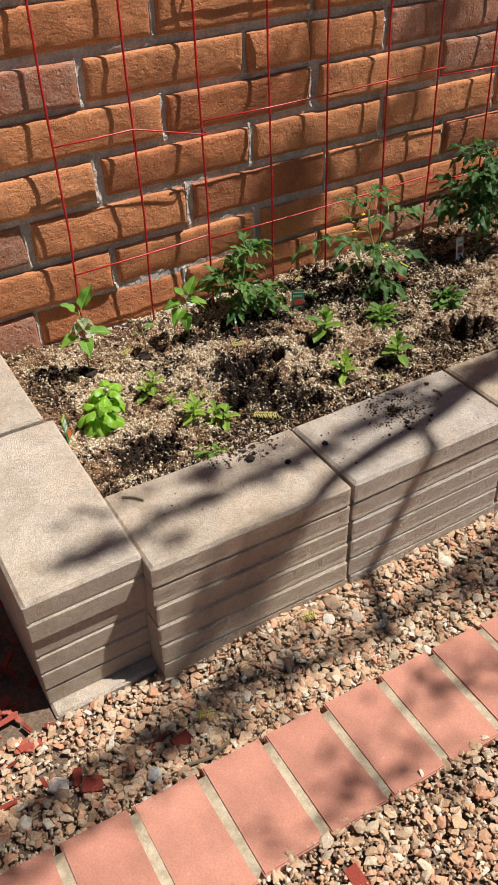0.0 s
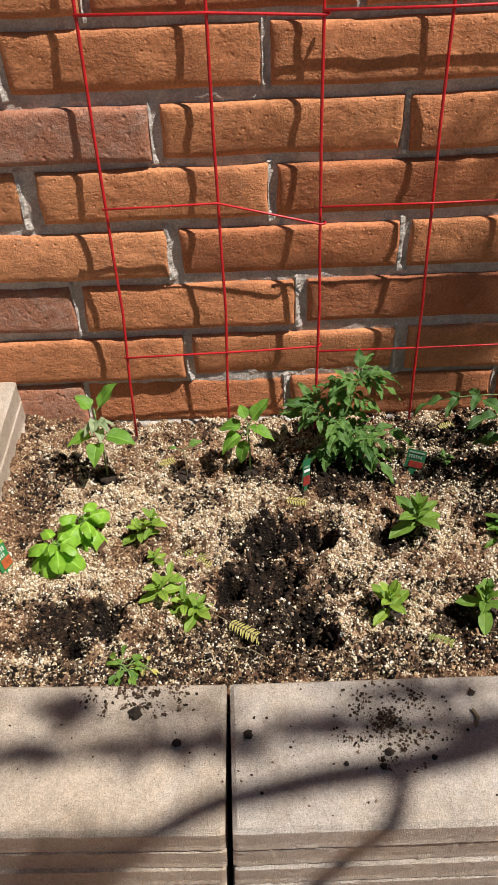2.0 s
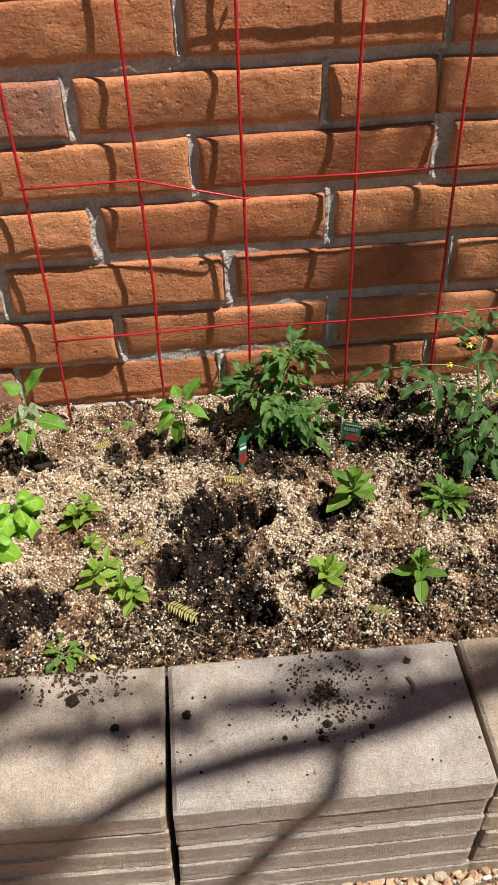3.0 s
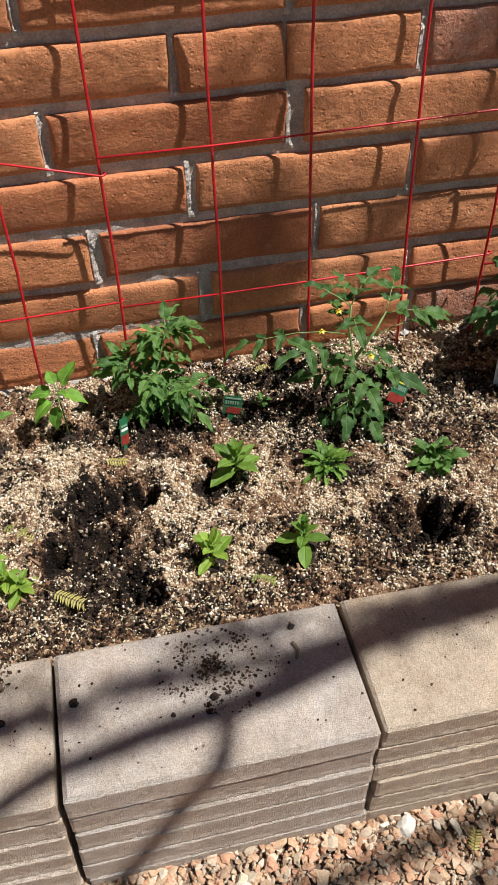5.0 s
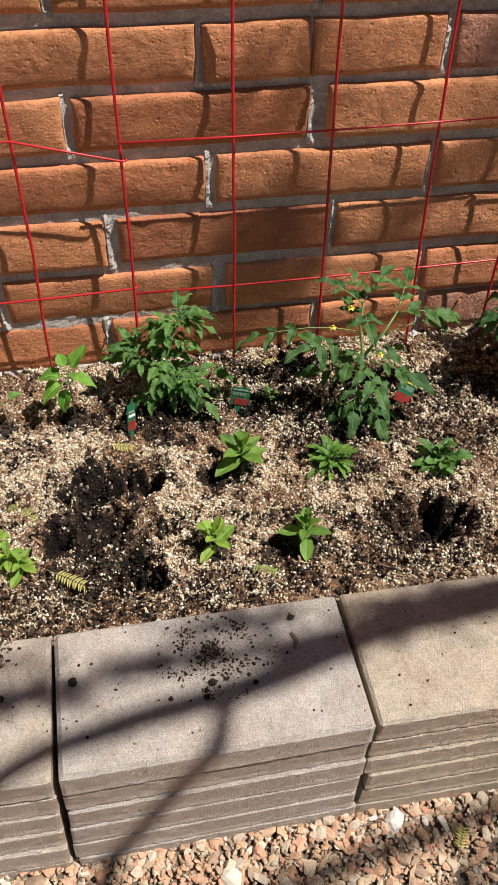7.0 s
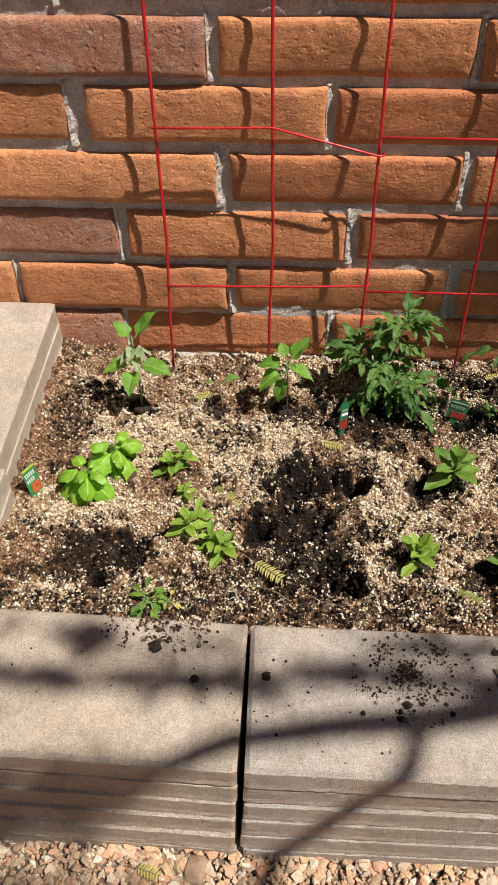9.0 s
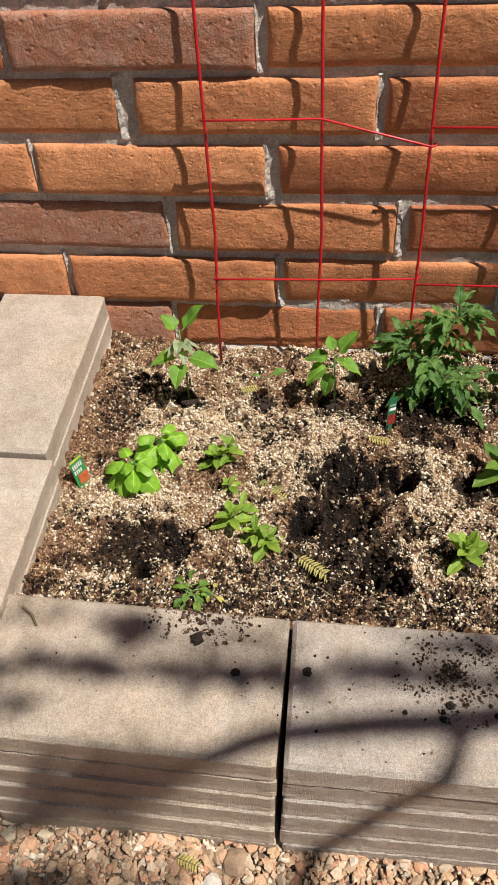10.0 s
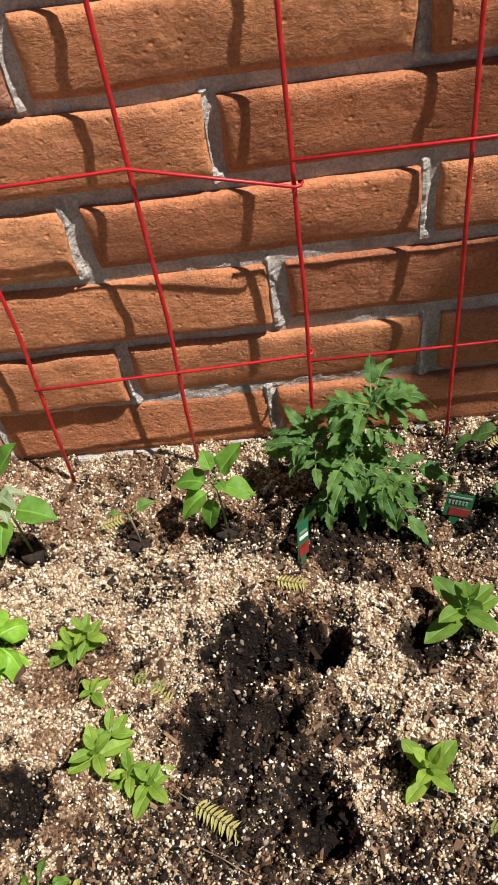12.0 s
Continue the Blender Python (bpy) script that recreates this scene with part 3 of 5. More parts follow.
def soil_z(x, y):
    z = 0.166 + 0.020 * smooth01(0.25, 0.0, x) + 0.012 * smooth01(0.06, 0.0, x) + 0.028 * smooth01(-0.50, -0.64, y) + 0.006 * smooth01(0.5, 0.9, x)
    z += n3(x, y, 0, 9) * 0.007 + n3(x, y, 2, 28) * 0.0105 + n3(x, y, 6, 75) * 0.0085 + n3(x, y, 7, 160) * 0.0040 - 0.009 * pocket(x, y)
    z += damp_shade(x, y) * (0.012 * n3(x, y, 31, 42) + 0.007 * n3(x, y, 33, 95) + 0.003)
    for hx, hy, a, b, depth, wet_shade in HOLES_AND_SHADE:
        if depth and abs(x - hx) < 2.0 * a and abs(y - hy) < 2.0 * b:
            r = math.hypot((x - hx) / a, (y - hy) / b) + n3(x, y, 3, 26) * 0.38 + n3(x, y, 9, 70) * 0.3
            z -= depth * smooth01(1.15, 0.45, r)
            z += 0.25 * depth * math.exp(-((r - 1.3) / 0.25) ** 2)
    return z


def soil_sheet():
    nx, ny = 520, 215
    x0, x1, y0, y1 = -0.03, 2.03, -0.672, 0.02
    verts, wet_shade, light = [], [], []
    for j in range(ny + 1):
        for i in range(nx + 1):
            # finer towards the seen part
            u = i / nx
            x = x0 + (x1 - x0) * (0.72 * u + 0.28 * u ** 3)
            y = y0 + (y1 - y0) * j / ny
            verts.append((x, y, soil_z(x, y)))
            wet_shade.append(damp_shade(x, y))
            light.append(cream(x, y))
    m = nx + 1
    faces = [(j * m + i, j * m + i + 1, (j + 1) * m + i + 1, (j + 1) * m + i) for j in range(ny) for i in range(nx)]
    ob = raw("soil", verts, faces, SOIL, smooth=True)
    ob.data.attributes.new("moist_shade", "FLOAT", "POINT").data.foreach_set("value", wet_shade)
    ob.data.attributes.new("pale", "FLOAT", "POINT").data.foreach_set("value", light)
    return ob


tagged(soil_sheet(), "loose potting soil with dug damp hollows and painted plant shade", "soil", kind="structure")

# shapes for loose bits
PHI = (1 + 5 ** 0.5) / 2
ICO_V = np.array([(-1, PHI, 0), (1, PHI, 0), (-1, -PHI, 0), (1, -PHI, 0), (0, -1, PHI), (0, 1, PHI), (0, -1, -PHI), (0, 1, -PHI), (PHI, 0, -1), (PHI, 0, 1), (-PHI, 0, -1), (-PHI, 0, 1)]) / 1.9
ICO_F = np.array([(0, 11, 5), (0, 5, 1), (0, 1, 7), (0, 7, 10), (0, 10, 11), (1, 5, 9), (5, 11, 4), (11, 10, 2), (10, 7, 6), (7, 1, 8), (3, 9, 4), (3, 4, 2), (3, 2, 6), (3, 6, 8), (3, 8, 9), (4, 9, 5), (2, 4, 11), (6, 2, 10), (8, 6, 7), (9, 8, 1)])
BOX_V = np.array([(-1, -1, -1), (1, -1, -1), (1, 1, -1), (-1, 1, -1), (-1, -1, 1), (1, -1, 1), (1, 1, 1), (-1, 1, 1)], float)
BOX_F = np.array([(0, 3, 2), (0, 2, 1), (4, 5, 6), (4, 6, 7), (0, 1, 5), (0, 5, 4), (1, 2, 6), (1, 6, 5), (2, 3, 7), (2, 7, 6), (3, 0, 4), (3, 4, 7)])
OCT_V = np.array([(1, 0, 0), (-1, 0, 0), (0, 1, 0), (0, -1, 0), (0, 0, 1), (0, 0, -1)], float)
OCT_F = np.array([(0, 2, 4), (2, 1, 4), (1, 3, 4), (3, 0, 4), (2, 0, 5), (1, 2, 5), (3, 1, 5), (0, 3, 5)])


def turns(rng, n, flat):
    """Random turns; flat: radians by which they tilt at most."""
    yaw, tx, ty = rng.uniform(0, 2 * np.pi, n), rng.uniform(-flat, flat, n), rng.uniform(-flat, flat, n)
    z, o = np.zeros(n), np.ones(n)
    rz = np.array([[np.cos(yaw), -np.sin(yaw), z], [np.sin(yaw), np.cos(yaw), z], [z, z, o]]).transpose(2, 0, 1)
    rx = np.array([[o, z, z], [z, np.cos(tx), -np.sin(tx)], [z, np.sin(tx), np.cos(tx)]]).transpose(2, 0, 1)
    ry = np.array([[np.cos(ty), z, np.sin(ty)], [z, o, z], [-np.sin(ty), z, np.cos(ty)]]).transpose(2, 0, 1)
    return rz @ rx @ ry


def scatter(name, shape, places, sizes, material, seed, rough=0.3, flat=0.6, label="", category="", smooth=False):
    """Many loose bits in one mesh. sizes: half extents, one row a bit."""
    rng = np.random.default_rng(seed)
    tv, tf = shape
    n = len(places)
    v = np.repeat(tv[None], n, 0) * (1 + rng.uniform(-rough, rough, (n, len(tv), 1))) + rng.uniform(-rough, rough, (n, len(tv), 3)) * 0.4
    v = v * sizes[:, None, :]
    v = np.einsum("nij,nkj->nki", turns(rng, n, flat), v) + np.asarray(places)[:, None, :]
    faces = (tf[None] + (np.arange(n) * len(tv))[:, None, None]).reshape(-1, 3)
    ob = raw(name, v.reshape(-1, 3).tolist(), faces.tolist(), material, smooth)
    return tagged(ob, label, category, kind="stuff")


def on_soil(n, seed, x0, x1, y0, y1, dry=1.0, patch=0.0, lift=0.0):
    rng = random.Random(seed)
    out = []
    while len(out) < n:
        x, y = rng.uniform(x0, x1), rng.uniform(y0, y1)
        keep = 1 - dry * damp_shade(x, y)
        keep *= 1 - patch + patch * cream(x, y)
        if x > 1.5:
            keep *= 0.35
        if rng.random() < keep:
            out.append((x, y, soil_z(x, y) + lift))
    return out


BED = (0.0, 1.95, -0.648, 0.0)
rng = np.random.default_rng(3)
p = [(x, y, z + 0.0018 * rng.random()) for x, y, z in on_soil(72000, 5, *BED, dry=0.988, patch=0.88, lift=0.0006)]
scatter("perlite_grains", (OCT_V, OCT_F), p, (0.0008 + 0.0022 * rng.random((len(p), 1)) ** 2.4) * rng.uniform(0.6, 1.4, (len(p), 3)), PERLITE, 1, 0.35, 3.1, "white perlite grains strewn on the soil", "perlite", True)
p = [(x, y, z + 0.0016 * rng.random()) for x, y, z in on_soil(24000, 6, *BED, dry=0.95, patch=0.2, lift=0.0004)]
scatter("vermiculite_flakes", (BOX_V, BOX_F), p, (0.0007 + 0.0015 * rng.random((len(p), 1)) ** 2.2) * np.array([1.2, 0.75, 0.5]) * rng.uniform(0.6, 1.4, (len(p), 3)), FLAKE, 2, 0.35, 0.9, "tan vermiculite flakes strewn on the soil", "vermiculite")
p = on_soil(6500, 7, *BED, dry=0.93, lift=0.0010)
scatter("bark_bits", (BOX_V, BOX_F), p, (0.0012 + 0.0066 * rng.random((len(p), 1)) ** 3.4) * np.array([1.25, 0.34, 0.22]) * rng.uniform(0.6, 1.4, (len(p), 3)), BARK, 3, 0.3, 0.6, "dark brown shredded bark bits on the soil", "bark")
# dark crumbs lie on damp soil and on the painted shade alike
p = [q for q in on_soil(110000, 8, *BED, dry=0.0, lift=0.0006) if damp_shade(q[0], q[1]) > 0.25]
scatter("damp_crumbs", (ICO_V, ICO_F), p, (0.0008 + 0.0032 * rng.random((len(p), 1)) ** 4.5) * rng.uniform(0.6, 1.3, (len(p), 3)), CRUMB, 4, 0.4, 3.1, "dark soil crumbs in damp hollows and painted plant shade", "soil", True)


# ---------------- gravel, edging, mulch ----------------
def gravel_places(n, seed):
    rng = random.Random(seed)
    out = []
    while len(out) < n:
        x = rng.uniform(-1.1, 2.1)
        y = rng.choice((rng.uniform(-1.055, -0.835), rng.uniform(-1.60, -1.23)))
        if x < -0.22 and y > -0.80:
            continue
        if x < -0.17 and rng.random() < 0.45:
            continue
        if math.hypot((x - 1.06) / 0.13, (y + 0.97) / 0.08) + 0.4 * n3(x, y, 3, 30) < 1 and rng.random() < 0.8:
            continue
        out.append((x, y, ground_z(x) - dip(x, y) + bank(x, y) - (0.005 if y > -1.2 else 0.0) + rng.uniform(0, 0.012)))
    return out


rng = np.random.default_rng(9)
p = gravel_places(20000, 21)
s = (0.0034 + 0.0066 * rng.random((len(p), 1)) ** 2.2) * np.array([1.25, 0.9, 0.42]) * rng.uniform(0.75, 1.25, (len(p), 3))
tagged(scatter("gravel", (ICO_V, ICO_F), p, s, GRAVEL, 10, 0.36, 0.55), "mixed brown, pink and grey gravel on the ground", "gravel")
p = [(x, y, z - 0.002) for x, y, z in gravel_places(32000, 22)]
s = rng.uniform(0.0018, 0.0045, (len(p), 1)) * rng.uniform(0.7, 1.3, (len(p), 3))
tagged(scatter("grit", (OCT_V, OCT_F), p, s, GRAVEL, 11, 0.3, 3.1), "fine brown grit between the gravel", "grit")


def stone(place, size, color, seed, label):
    bm = bmesh.new()
    bmesh.ops.create_icosphere(bm, subdivisions=2, radius=1.0)
    for v in bm.verts:
        k = 1 + 0.30 * n3(*v.co, 1.1 + seed * 0.01) + 0.12 * n3(v.co.x + seed, v.co.y, v.co.z, 3)
        v.co = Vector((v.co.x * size[0], v.co.y * size[1], v.co.z * size[2])) * k
    ob = mesh_object("stone", bm, plain("stone_" + label.split()[0], color, 0.8, 0.2, 120, 0.4))
    ob.matrix_basis = Matrix.Translation(place) @ Matrix.Rotation(seed, 4, "Z")
    return tagged(ob, label, "stone", "loose stones")


for x, y, size, color, label in (
    (0.845, -0.865, (0.017, 0.013, 0.010), (0.68, 0.63, 0.55), "cream rounded stone among the gravel"),
    (0.60, -0.905, (0.016, 0.013, 0.009), (0.66, 0.58, 0.46), "cream rounded stone among the gravel"),
    (-0.235, -0.948, (0.019, 0.014, 0.010), (0.62, 0.54, 0.48), "pale pinkish stone among the gravel"),
    (-0.10, -1.02, (0.014, 0.010, 0.008), (0.36, 0.34, 0.33), "grey flat stone beside the edging"),
    (0.338, -0.882, (0.021, 0.017, 0.008), (0.30, 0.20, 0.13), "brown flat stone beside the slabs"),
    (0.31, -0.91, (0.015, 0.012, 0.009), (0.62, 0.56, 0.48), "cream rounded stone among the gravel"),
    (0.36, -0.93, (0.014, 0.014, 0.009), (0.42, 0.34, 0.26), "tan rounded stone among the gravel"),
    (-0.30, -0.99, (0.012, 0.011, 0.009), (0.66, 0.60, 0.48), "cream rounded stone among the gravel"),
):
    stone((x, y, ground_z(x) - dip(x, y) + bank(x, y) + 0.004), size, color, round(abs(x * 17 + y * 5), 2), label)

edging = thing("paver_edging", (0, 0, 0), "row of red clay pavers with sandy joints", "paving", kind="structure")


def joint_bed():
    xs = [-1.4 + 0.02 * i for i in range(176)]
    ys = [-1.238, -1.232, -1.19, -1.15, -1.11, -1.066, -1.060]
    verts = [(x, y, ground_z(x) + (-0.03 if k in (0, 6) else 0.0092 + n3(x, y, 0, 40) * 0.0014)) for k, y in enumerate(ys) for x in xs]
    m = len(xs)
    return verts, [(j * m + i, j * m + i + 1, (j + 1) * m + i + 1, (j + 1) * m + i) for j in range(6) for i in range(m - 1)]


raw("joint_mortar", *joint_bed(), SAND, smooth=True, parent=edging)


def paver_mesh():
    bm = bmesh.new()
    bmesh.ops.create_cube(bm, size=1.0)
    for v in bm.verts:
        v.co = Vector((v.co.x * 0.1045, v.co.y * 0.190, v.co.z * 0.05))
    bmesh.ops.bevel(bm, geom=[e for e in bm.edges if all(v.co.z > 0 for v in e.verts)], offset=0.0022, segments=2, affect="EDGES")
    me = bpy.data.meshes.new("paver")
    bm.to_mesh(me)
    bm.free()
    me.materials.append(PAVER)
    return me


mulch_rng = np.random.default_rng(14)
n = 420
px = mulch_rng.uniform(-0.75, -0.195, n)
py = mulch_rng.uniform(-1.03, -0.10, n)
keep = (py > -0.90) | (mulch_rng.random(n) < 0.35)
p = [(x, y, ground_z(x) - dip(x, y) + 0.004 + 0.004 * k) for x, y, k in zip(px[keep], py[keep], mulch_rng.random(n))]
s = mulch_rng.uniform(0.5, 1.5, (len(p), 1)) * np.array([0.016, 0.0045, 0.0022]) * mulch_rng.uniform(0.7, 1.3, (len(p), 3))
scatter("mulch_chips", (BOX_V, BOX_F), p, s, MULCH, 15, 0.25, 0.3, "red dyed wood mulch chips beside the side wall", "mulch")


def chip(place, size, turn, label):
    bm = bmesh.new()
    bmesh.ops.create_cube(bm, size=1.0)
    bmesh.ops.subdivide_edges(bm, edges=bm.edges[:], cuts=2, use_grid_fill=True)
    for v in bm.verts:
        v.co = Vector((v.co.x * size[0], v.co.y * size[1], v.co.z * size[2]))
        v.co += Vector((n3(*v.co, 60), n3(v.co.y, v.co.x, place[0], 60), 0.4 * n3(v.co.z, v.co.y, v.co.x, 60))) * 0.005
    ob = mesh_object("wood_chip", bm, MULCH)
    ob.matrix_basis = Matrix.Translation(place) @ Matrix.Rotation(radians(turn), 4, "Z") @ Matrix.Rotation(0.15, 4, "X")
    return tagged(ob, label, "wood chip", "wood chips")


chip((-0.035, -0.985, ground_z(0) - dip(-0.035, -0.985) + 0.010), (0.034, 0.021, 0.006), 8, "red wood chip lying on the gravel")
chip((-0.085, -0.972, ground_z(0) - dip(-0.085, -0.972) + 0.009), (0.075, 0.007, 0.005), 24, "thin brown wood splinter on the gravel")
chip((-0.19, -0.985, ground_z(-0.2) - dip(-0.19, -0.985) + 0.009), (0.030, 0.022, 0.008), -25, "red wood chip lying on the gravel")
chip((-0.205, -0.955, ground_z(-0.2) - dip(-0.205, -0.955) + 0.009), (0.034, 0.013, 0.006), 70, "red wood chip lying on the gravel")
chip((0.075, -1.31, ground_z(0.1) + 0.010), (0.020, 0.035, 0.006), 10, "red wood chip lying on the gravel")


# ---------------- red wire trellis ----------------
def wire(name, points, r, parent, sides=7):
    return part(name, tube(bmesh.new(), points, r, sides), WIRE, parent, smooth=True)


def upright(x, parent, foot_x=None, foot_y=-0.040, head_y=-0.012):
    fx = x if foot_x is None else foot_x
    pts = [(fx, foot_y, 0.10), (fx + (x - fx) * 0.3, -0.034, 0.28), (x + 0.0015, -0.030, 0.44), (x, -0.027, 0.54), (x, -0.0235, 0.64), (x - 0.001, -0.0195, 0.74), (x, -0.0165, 0.90), (x, head_y, 1.45)]
    wire("upright_wire", pts, 0.0026, parent)


def rail(points, parent, hook=True, r=0.0019):
    pts = [Vector(q) for q in points]
    if hook:
        end = pts[-1]
        pts += [end + Vector((0.006, 0.001, 0.001)), end + Vector((0.008, 0.006, 0.001)), end + Vector((0.004, 0.008, 0.001))]
    wire("cross_wire", pts, r, parent, 6)


Y, TOP = -0.0325, -0.0185
left_panel = thing("trellis_panel", (0, 0, 0), "red coated wire trellis panel against the brick wall", "trellis", "wire trellis panels")
upright(0.217, left_panel, 0.2085, -0.045)
upright(0.398, left_panel, 0.392, -0.036)
rail([(0.213, Y, 0.633), (0.30, Y, 0.634), (0.397, Y, 0.636), (0.48, Y - 0.001, 0.615), (0.563, Y - 0.002, 0.594)], left_panel)
rail([(0.209, Y - 0.003, 0.347), (0.33, Y - 0.002, 0.349), (0.45, Y - 0.001, 0.351), (0.560, Y, 0.355)], left_panel)
rail([(0.214, TOP, 0.912), (0.398, TOP, 0.908), (0.562, TOP, 0.899)], left_panel, r=0.0024)
mid_panel = thing("trellis_panel", (0, 0, 0), "red coated wire trellis panel against the brick wall", "trellis", "wire trellis panels")
for x, fx in ((0.562, 0.560), (0.742, 0.742), (0.905, 0.909), (1.086, 1.094), (1.250, 1.247)):
    upright(x, mid_panel, fx)
rail([(0.561, Y, 0.623), (0.742, Y, 0.622), (0.906, Y, 0.623), (1.086, Y, 0.626), (1.257, Y, 0.629)], mid_panel)
rail([(0.561, Y, 0.344), (0.742, Y, 0.344), (0.909, Y, 0.345), (1.09, Y, 0.348), (1.255, Y, 0.351)], mid_panel)
rail([(0.562, TOP, 0.905), (0.742, TOP, 0.903), (0.905, TOP, 0.904), (1.25, TOP, 0.905)], mid_panel, r=0.0024)
right_panel = thing("trellis_panel", (0, 0, 0), "red coated wire trellis panel against the brick wall", "trellis", "wire trellis panels")
for x in (1.440, 1.60, 1.77):
    upright(x, right_panel)
rail([(1.253, Y, 0.611), (1.44, Y, 0.604), (1.77, Y, 0.60)], right_panel)
rail([(1.252, Y, 0.330), (1.44, Y, 0.322), (1.77, Y, 0.32)], right_panel)


# ---------------- plants ----------------
def leaf_data(length, width, droop=0.3, fold=0.25, tip=1.0, teeth=0, wave=0.0, cup=0.0, seed=0, base=0.42, point=0.55):
    """Vertices, faces and vein values of one blade that starts at the origin and runs along +x."""
    rows, cols = (8 if not teeth else 4 * teeth), (-1.0, -0.55, -0.12, 0.0, 0.12, 0.55, 1.0)
    verts, faces, vein = [], [], []
    for i in range(rows + 1):
        u = i / rows
        w = width / 2 * (math.sin(math.pi * min(1, u) ** (0.55 + 0.5 * (0.5 - base))) ** (0.75 * tip)) if 0 < u < 1 else 0.0008
        if teeth:
            saw = (u * teeth) % 1.0
            w *= 0.80 + 0.30 * saw
        if u > 0.8:
            w *= 1 - point * ((u - 0.8) / 0.2) ** 1.5
        for c in cols:
            x = length * u * (1 - 0.12 * abs(droop) * u)
            y = w * c
            z = -droop * length * u * u + fold * abs(y) + cup * width * (abs(c) ** 2) * 0.25
            z += wave * width * math.sin(u * 11 + seed + (2 if c > 0 else 0)) * abs(c) * 0.2
            side = 1.0 - min(1.0, abs((u * 5 - abs(c) * 1.3) % 1.0 - 0.5) * 6)
            vein.append(1.0 if abs(c) < 0.01 else max(0.0, side) * 0.45 * (1 - abs(c)))
            verts.append(Vector((x, y, z)))
    m = len(cols)
    for i in range(rows):
        for k in range(m - 1):
            a = i * m + k
            faces.append((a, a + m, a + m + 1, a + 1))
    return verts, faces, vein


def blade_matrix(at, yaw, pitch, roll=0.0):
    return Matrix.Translation(at) @ Matrix.Rotation(radians(yaw), 4, "Z") @ Matrix.Rotation(radians(-pitch), 4, "Y") @ Matrix.Rotation(radians(roll), 4, "X")


def leaf_object(name, blades, material, parent, label="", stalks=(), stalk_material=None):
    """blades: (vertices, faces, vein, matrix), joined into one leaf; stalks: (points, radii)."""
    verts, faces, vein, slots = [], [], [], []
    for v, f, n, m in blades:
        k = len(verts)
        verts += [m @ q for q in v]
        faces += [tuple(i + k for i in g) for g in f]
        slots += [0] * len(f)
        vein += n
    for points, radii in stalks:
        bm = tube(bmesh.new(), points, radii, 5)
        bm.verts.index_update()
        k = len(verts)
        verts += [v.co.copy() for v in bm.verts]
        new_faces = [tuple(v.index + k for v in g.verts) for g in bm.faces]
        faces += new_faces
        slots += [1] * len(new_faces)
        vein += [0.0] * len(bm.verts)
        bm.free()
    ob = raw(name, verts, faces, [material, stalk_material or STEM], smooth=True, parent=parent)
    ob.data.polygons.foreach_set("material_index", slots)
    ob.data.attributes.new("vein", "FLOAT", "POINT").data.foreach_set("value", vein)
    return tagged(ob, label) if label else ob


def simple_leaf(parent, at, yaw, pitch, length, width, material, stalk=0.0, name="leaf", roll=0.0, **shape):
    """A blade, on a stalk where it has one."""
    at = Vector(at)
    way = Matrix.Rotation(radians(yaw), 4, "Z") @ Matrix.Rotation(radians(-pitch), 4, "Y") @ Vector((1, 0, 0))
    tip = at + way * stalk
    stalks = [([at, at + way * stalk * 0.5 + Vector((0, 0, stalk * 0.05)), tip], 0.0009)] if stalk else []
    v, f, n = leaf_data(length, width, **shape)
    return leaf_object(name, [(v, f, n, blade_matrix(tip, yaw, pitch, roll))], material, parent, stalks=stalks)


def tomato_leaf(parent, at, yaw, pitch, length, material, seed, pairs=3, leaflet=0.036, start=0.30):
    """A pinnate leaf with toothed, drooping leaflets."""
    rnd = random.Random(seed)
    base = blade_matrix(at, yaw, pitch)
    droop = rnd.uniform(0.35, 0.7)

    def spine(u):
        return base @ Vector((length * u, 0, -droop * length * 0.55 * u * u + 0.02 * length * u))

    def blade(size, u, turn, drop):
        v, f, n = leaf_data(size, size * rnd.uniform(0.42, 0.56), droop=rnd.uniform(0.2, 0.55), fold=rnd.uniform(0.15, 0.45), teeth=6, seed=seed, wave=0.6, base=0.3)
        return (v, f, n, blade_matrix(spine(u), yaw + turn, pitch - 22 * u * droop + drop, rnd.uniform(-22, 22)))

    blades, stalks = [], [([spine(u) for u in (0, 0.25, 0.5, 0.75, 0.92)], [0.0013, 0.0011, 0.0009, 0.0008, 0.0006])]
    for k in range(pairs):
        u = start + (0.86 - start) * k / max(1, pairs - 0.5)
        for side in (-1, 1):
            blades.append(blade(leaflet * (0.75 + 0.3 * k / pairs) * rnd.uniform(0.8, 1.15), u, side * rnd.uniform(45, 70), rnd.uniform(-30, 8)))
    blades.append(blade(leaflet * rnd.uniform(1.1, 1.35), 0.9, rnd.uniform(-10, 10), -25 * droop))
    leaf = leaf_object("leaf", [], material, parent, stalks=stalks)
    for one in blades:
        leaf_object("leaflet", [one], material, leaf)
    return leaf


def stem_part(parent, points, r0, r1, material=STEM, name="stem"):
    n = len(points)
    return part(name, tube(bmesh.new(), points, [r0 + (r1 - r0) * i / (n - 1) for i in range(n)], 6), material, parent, smooth=True)


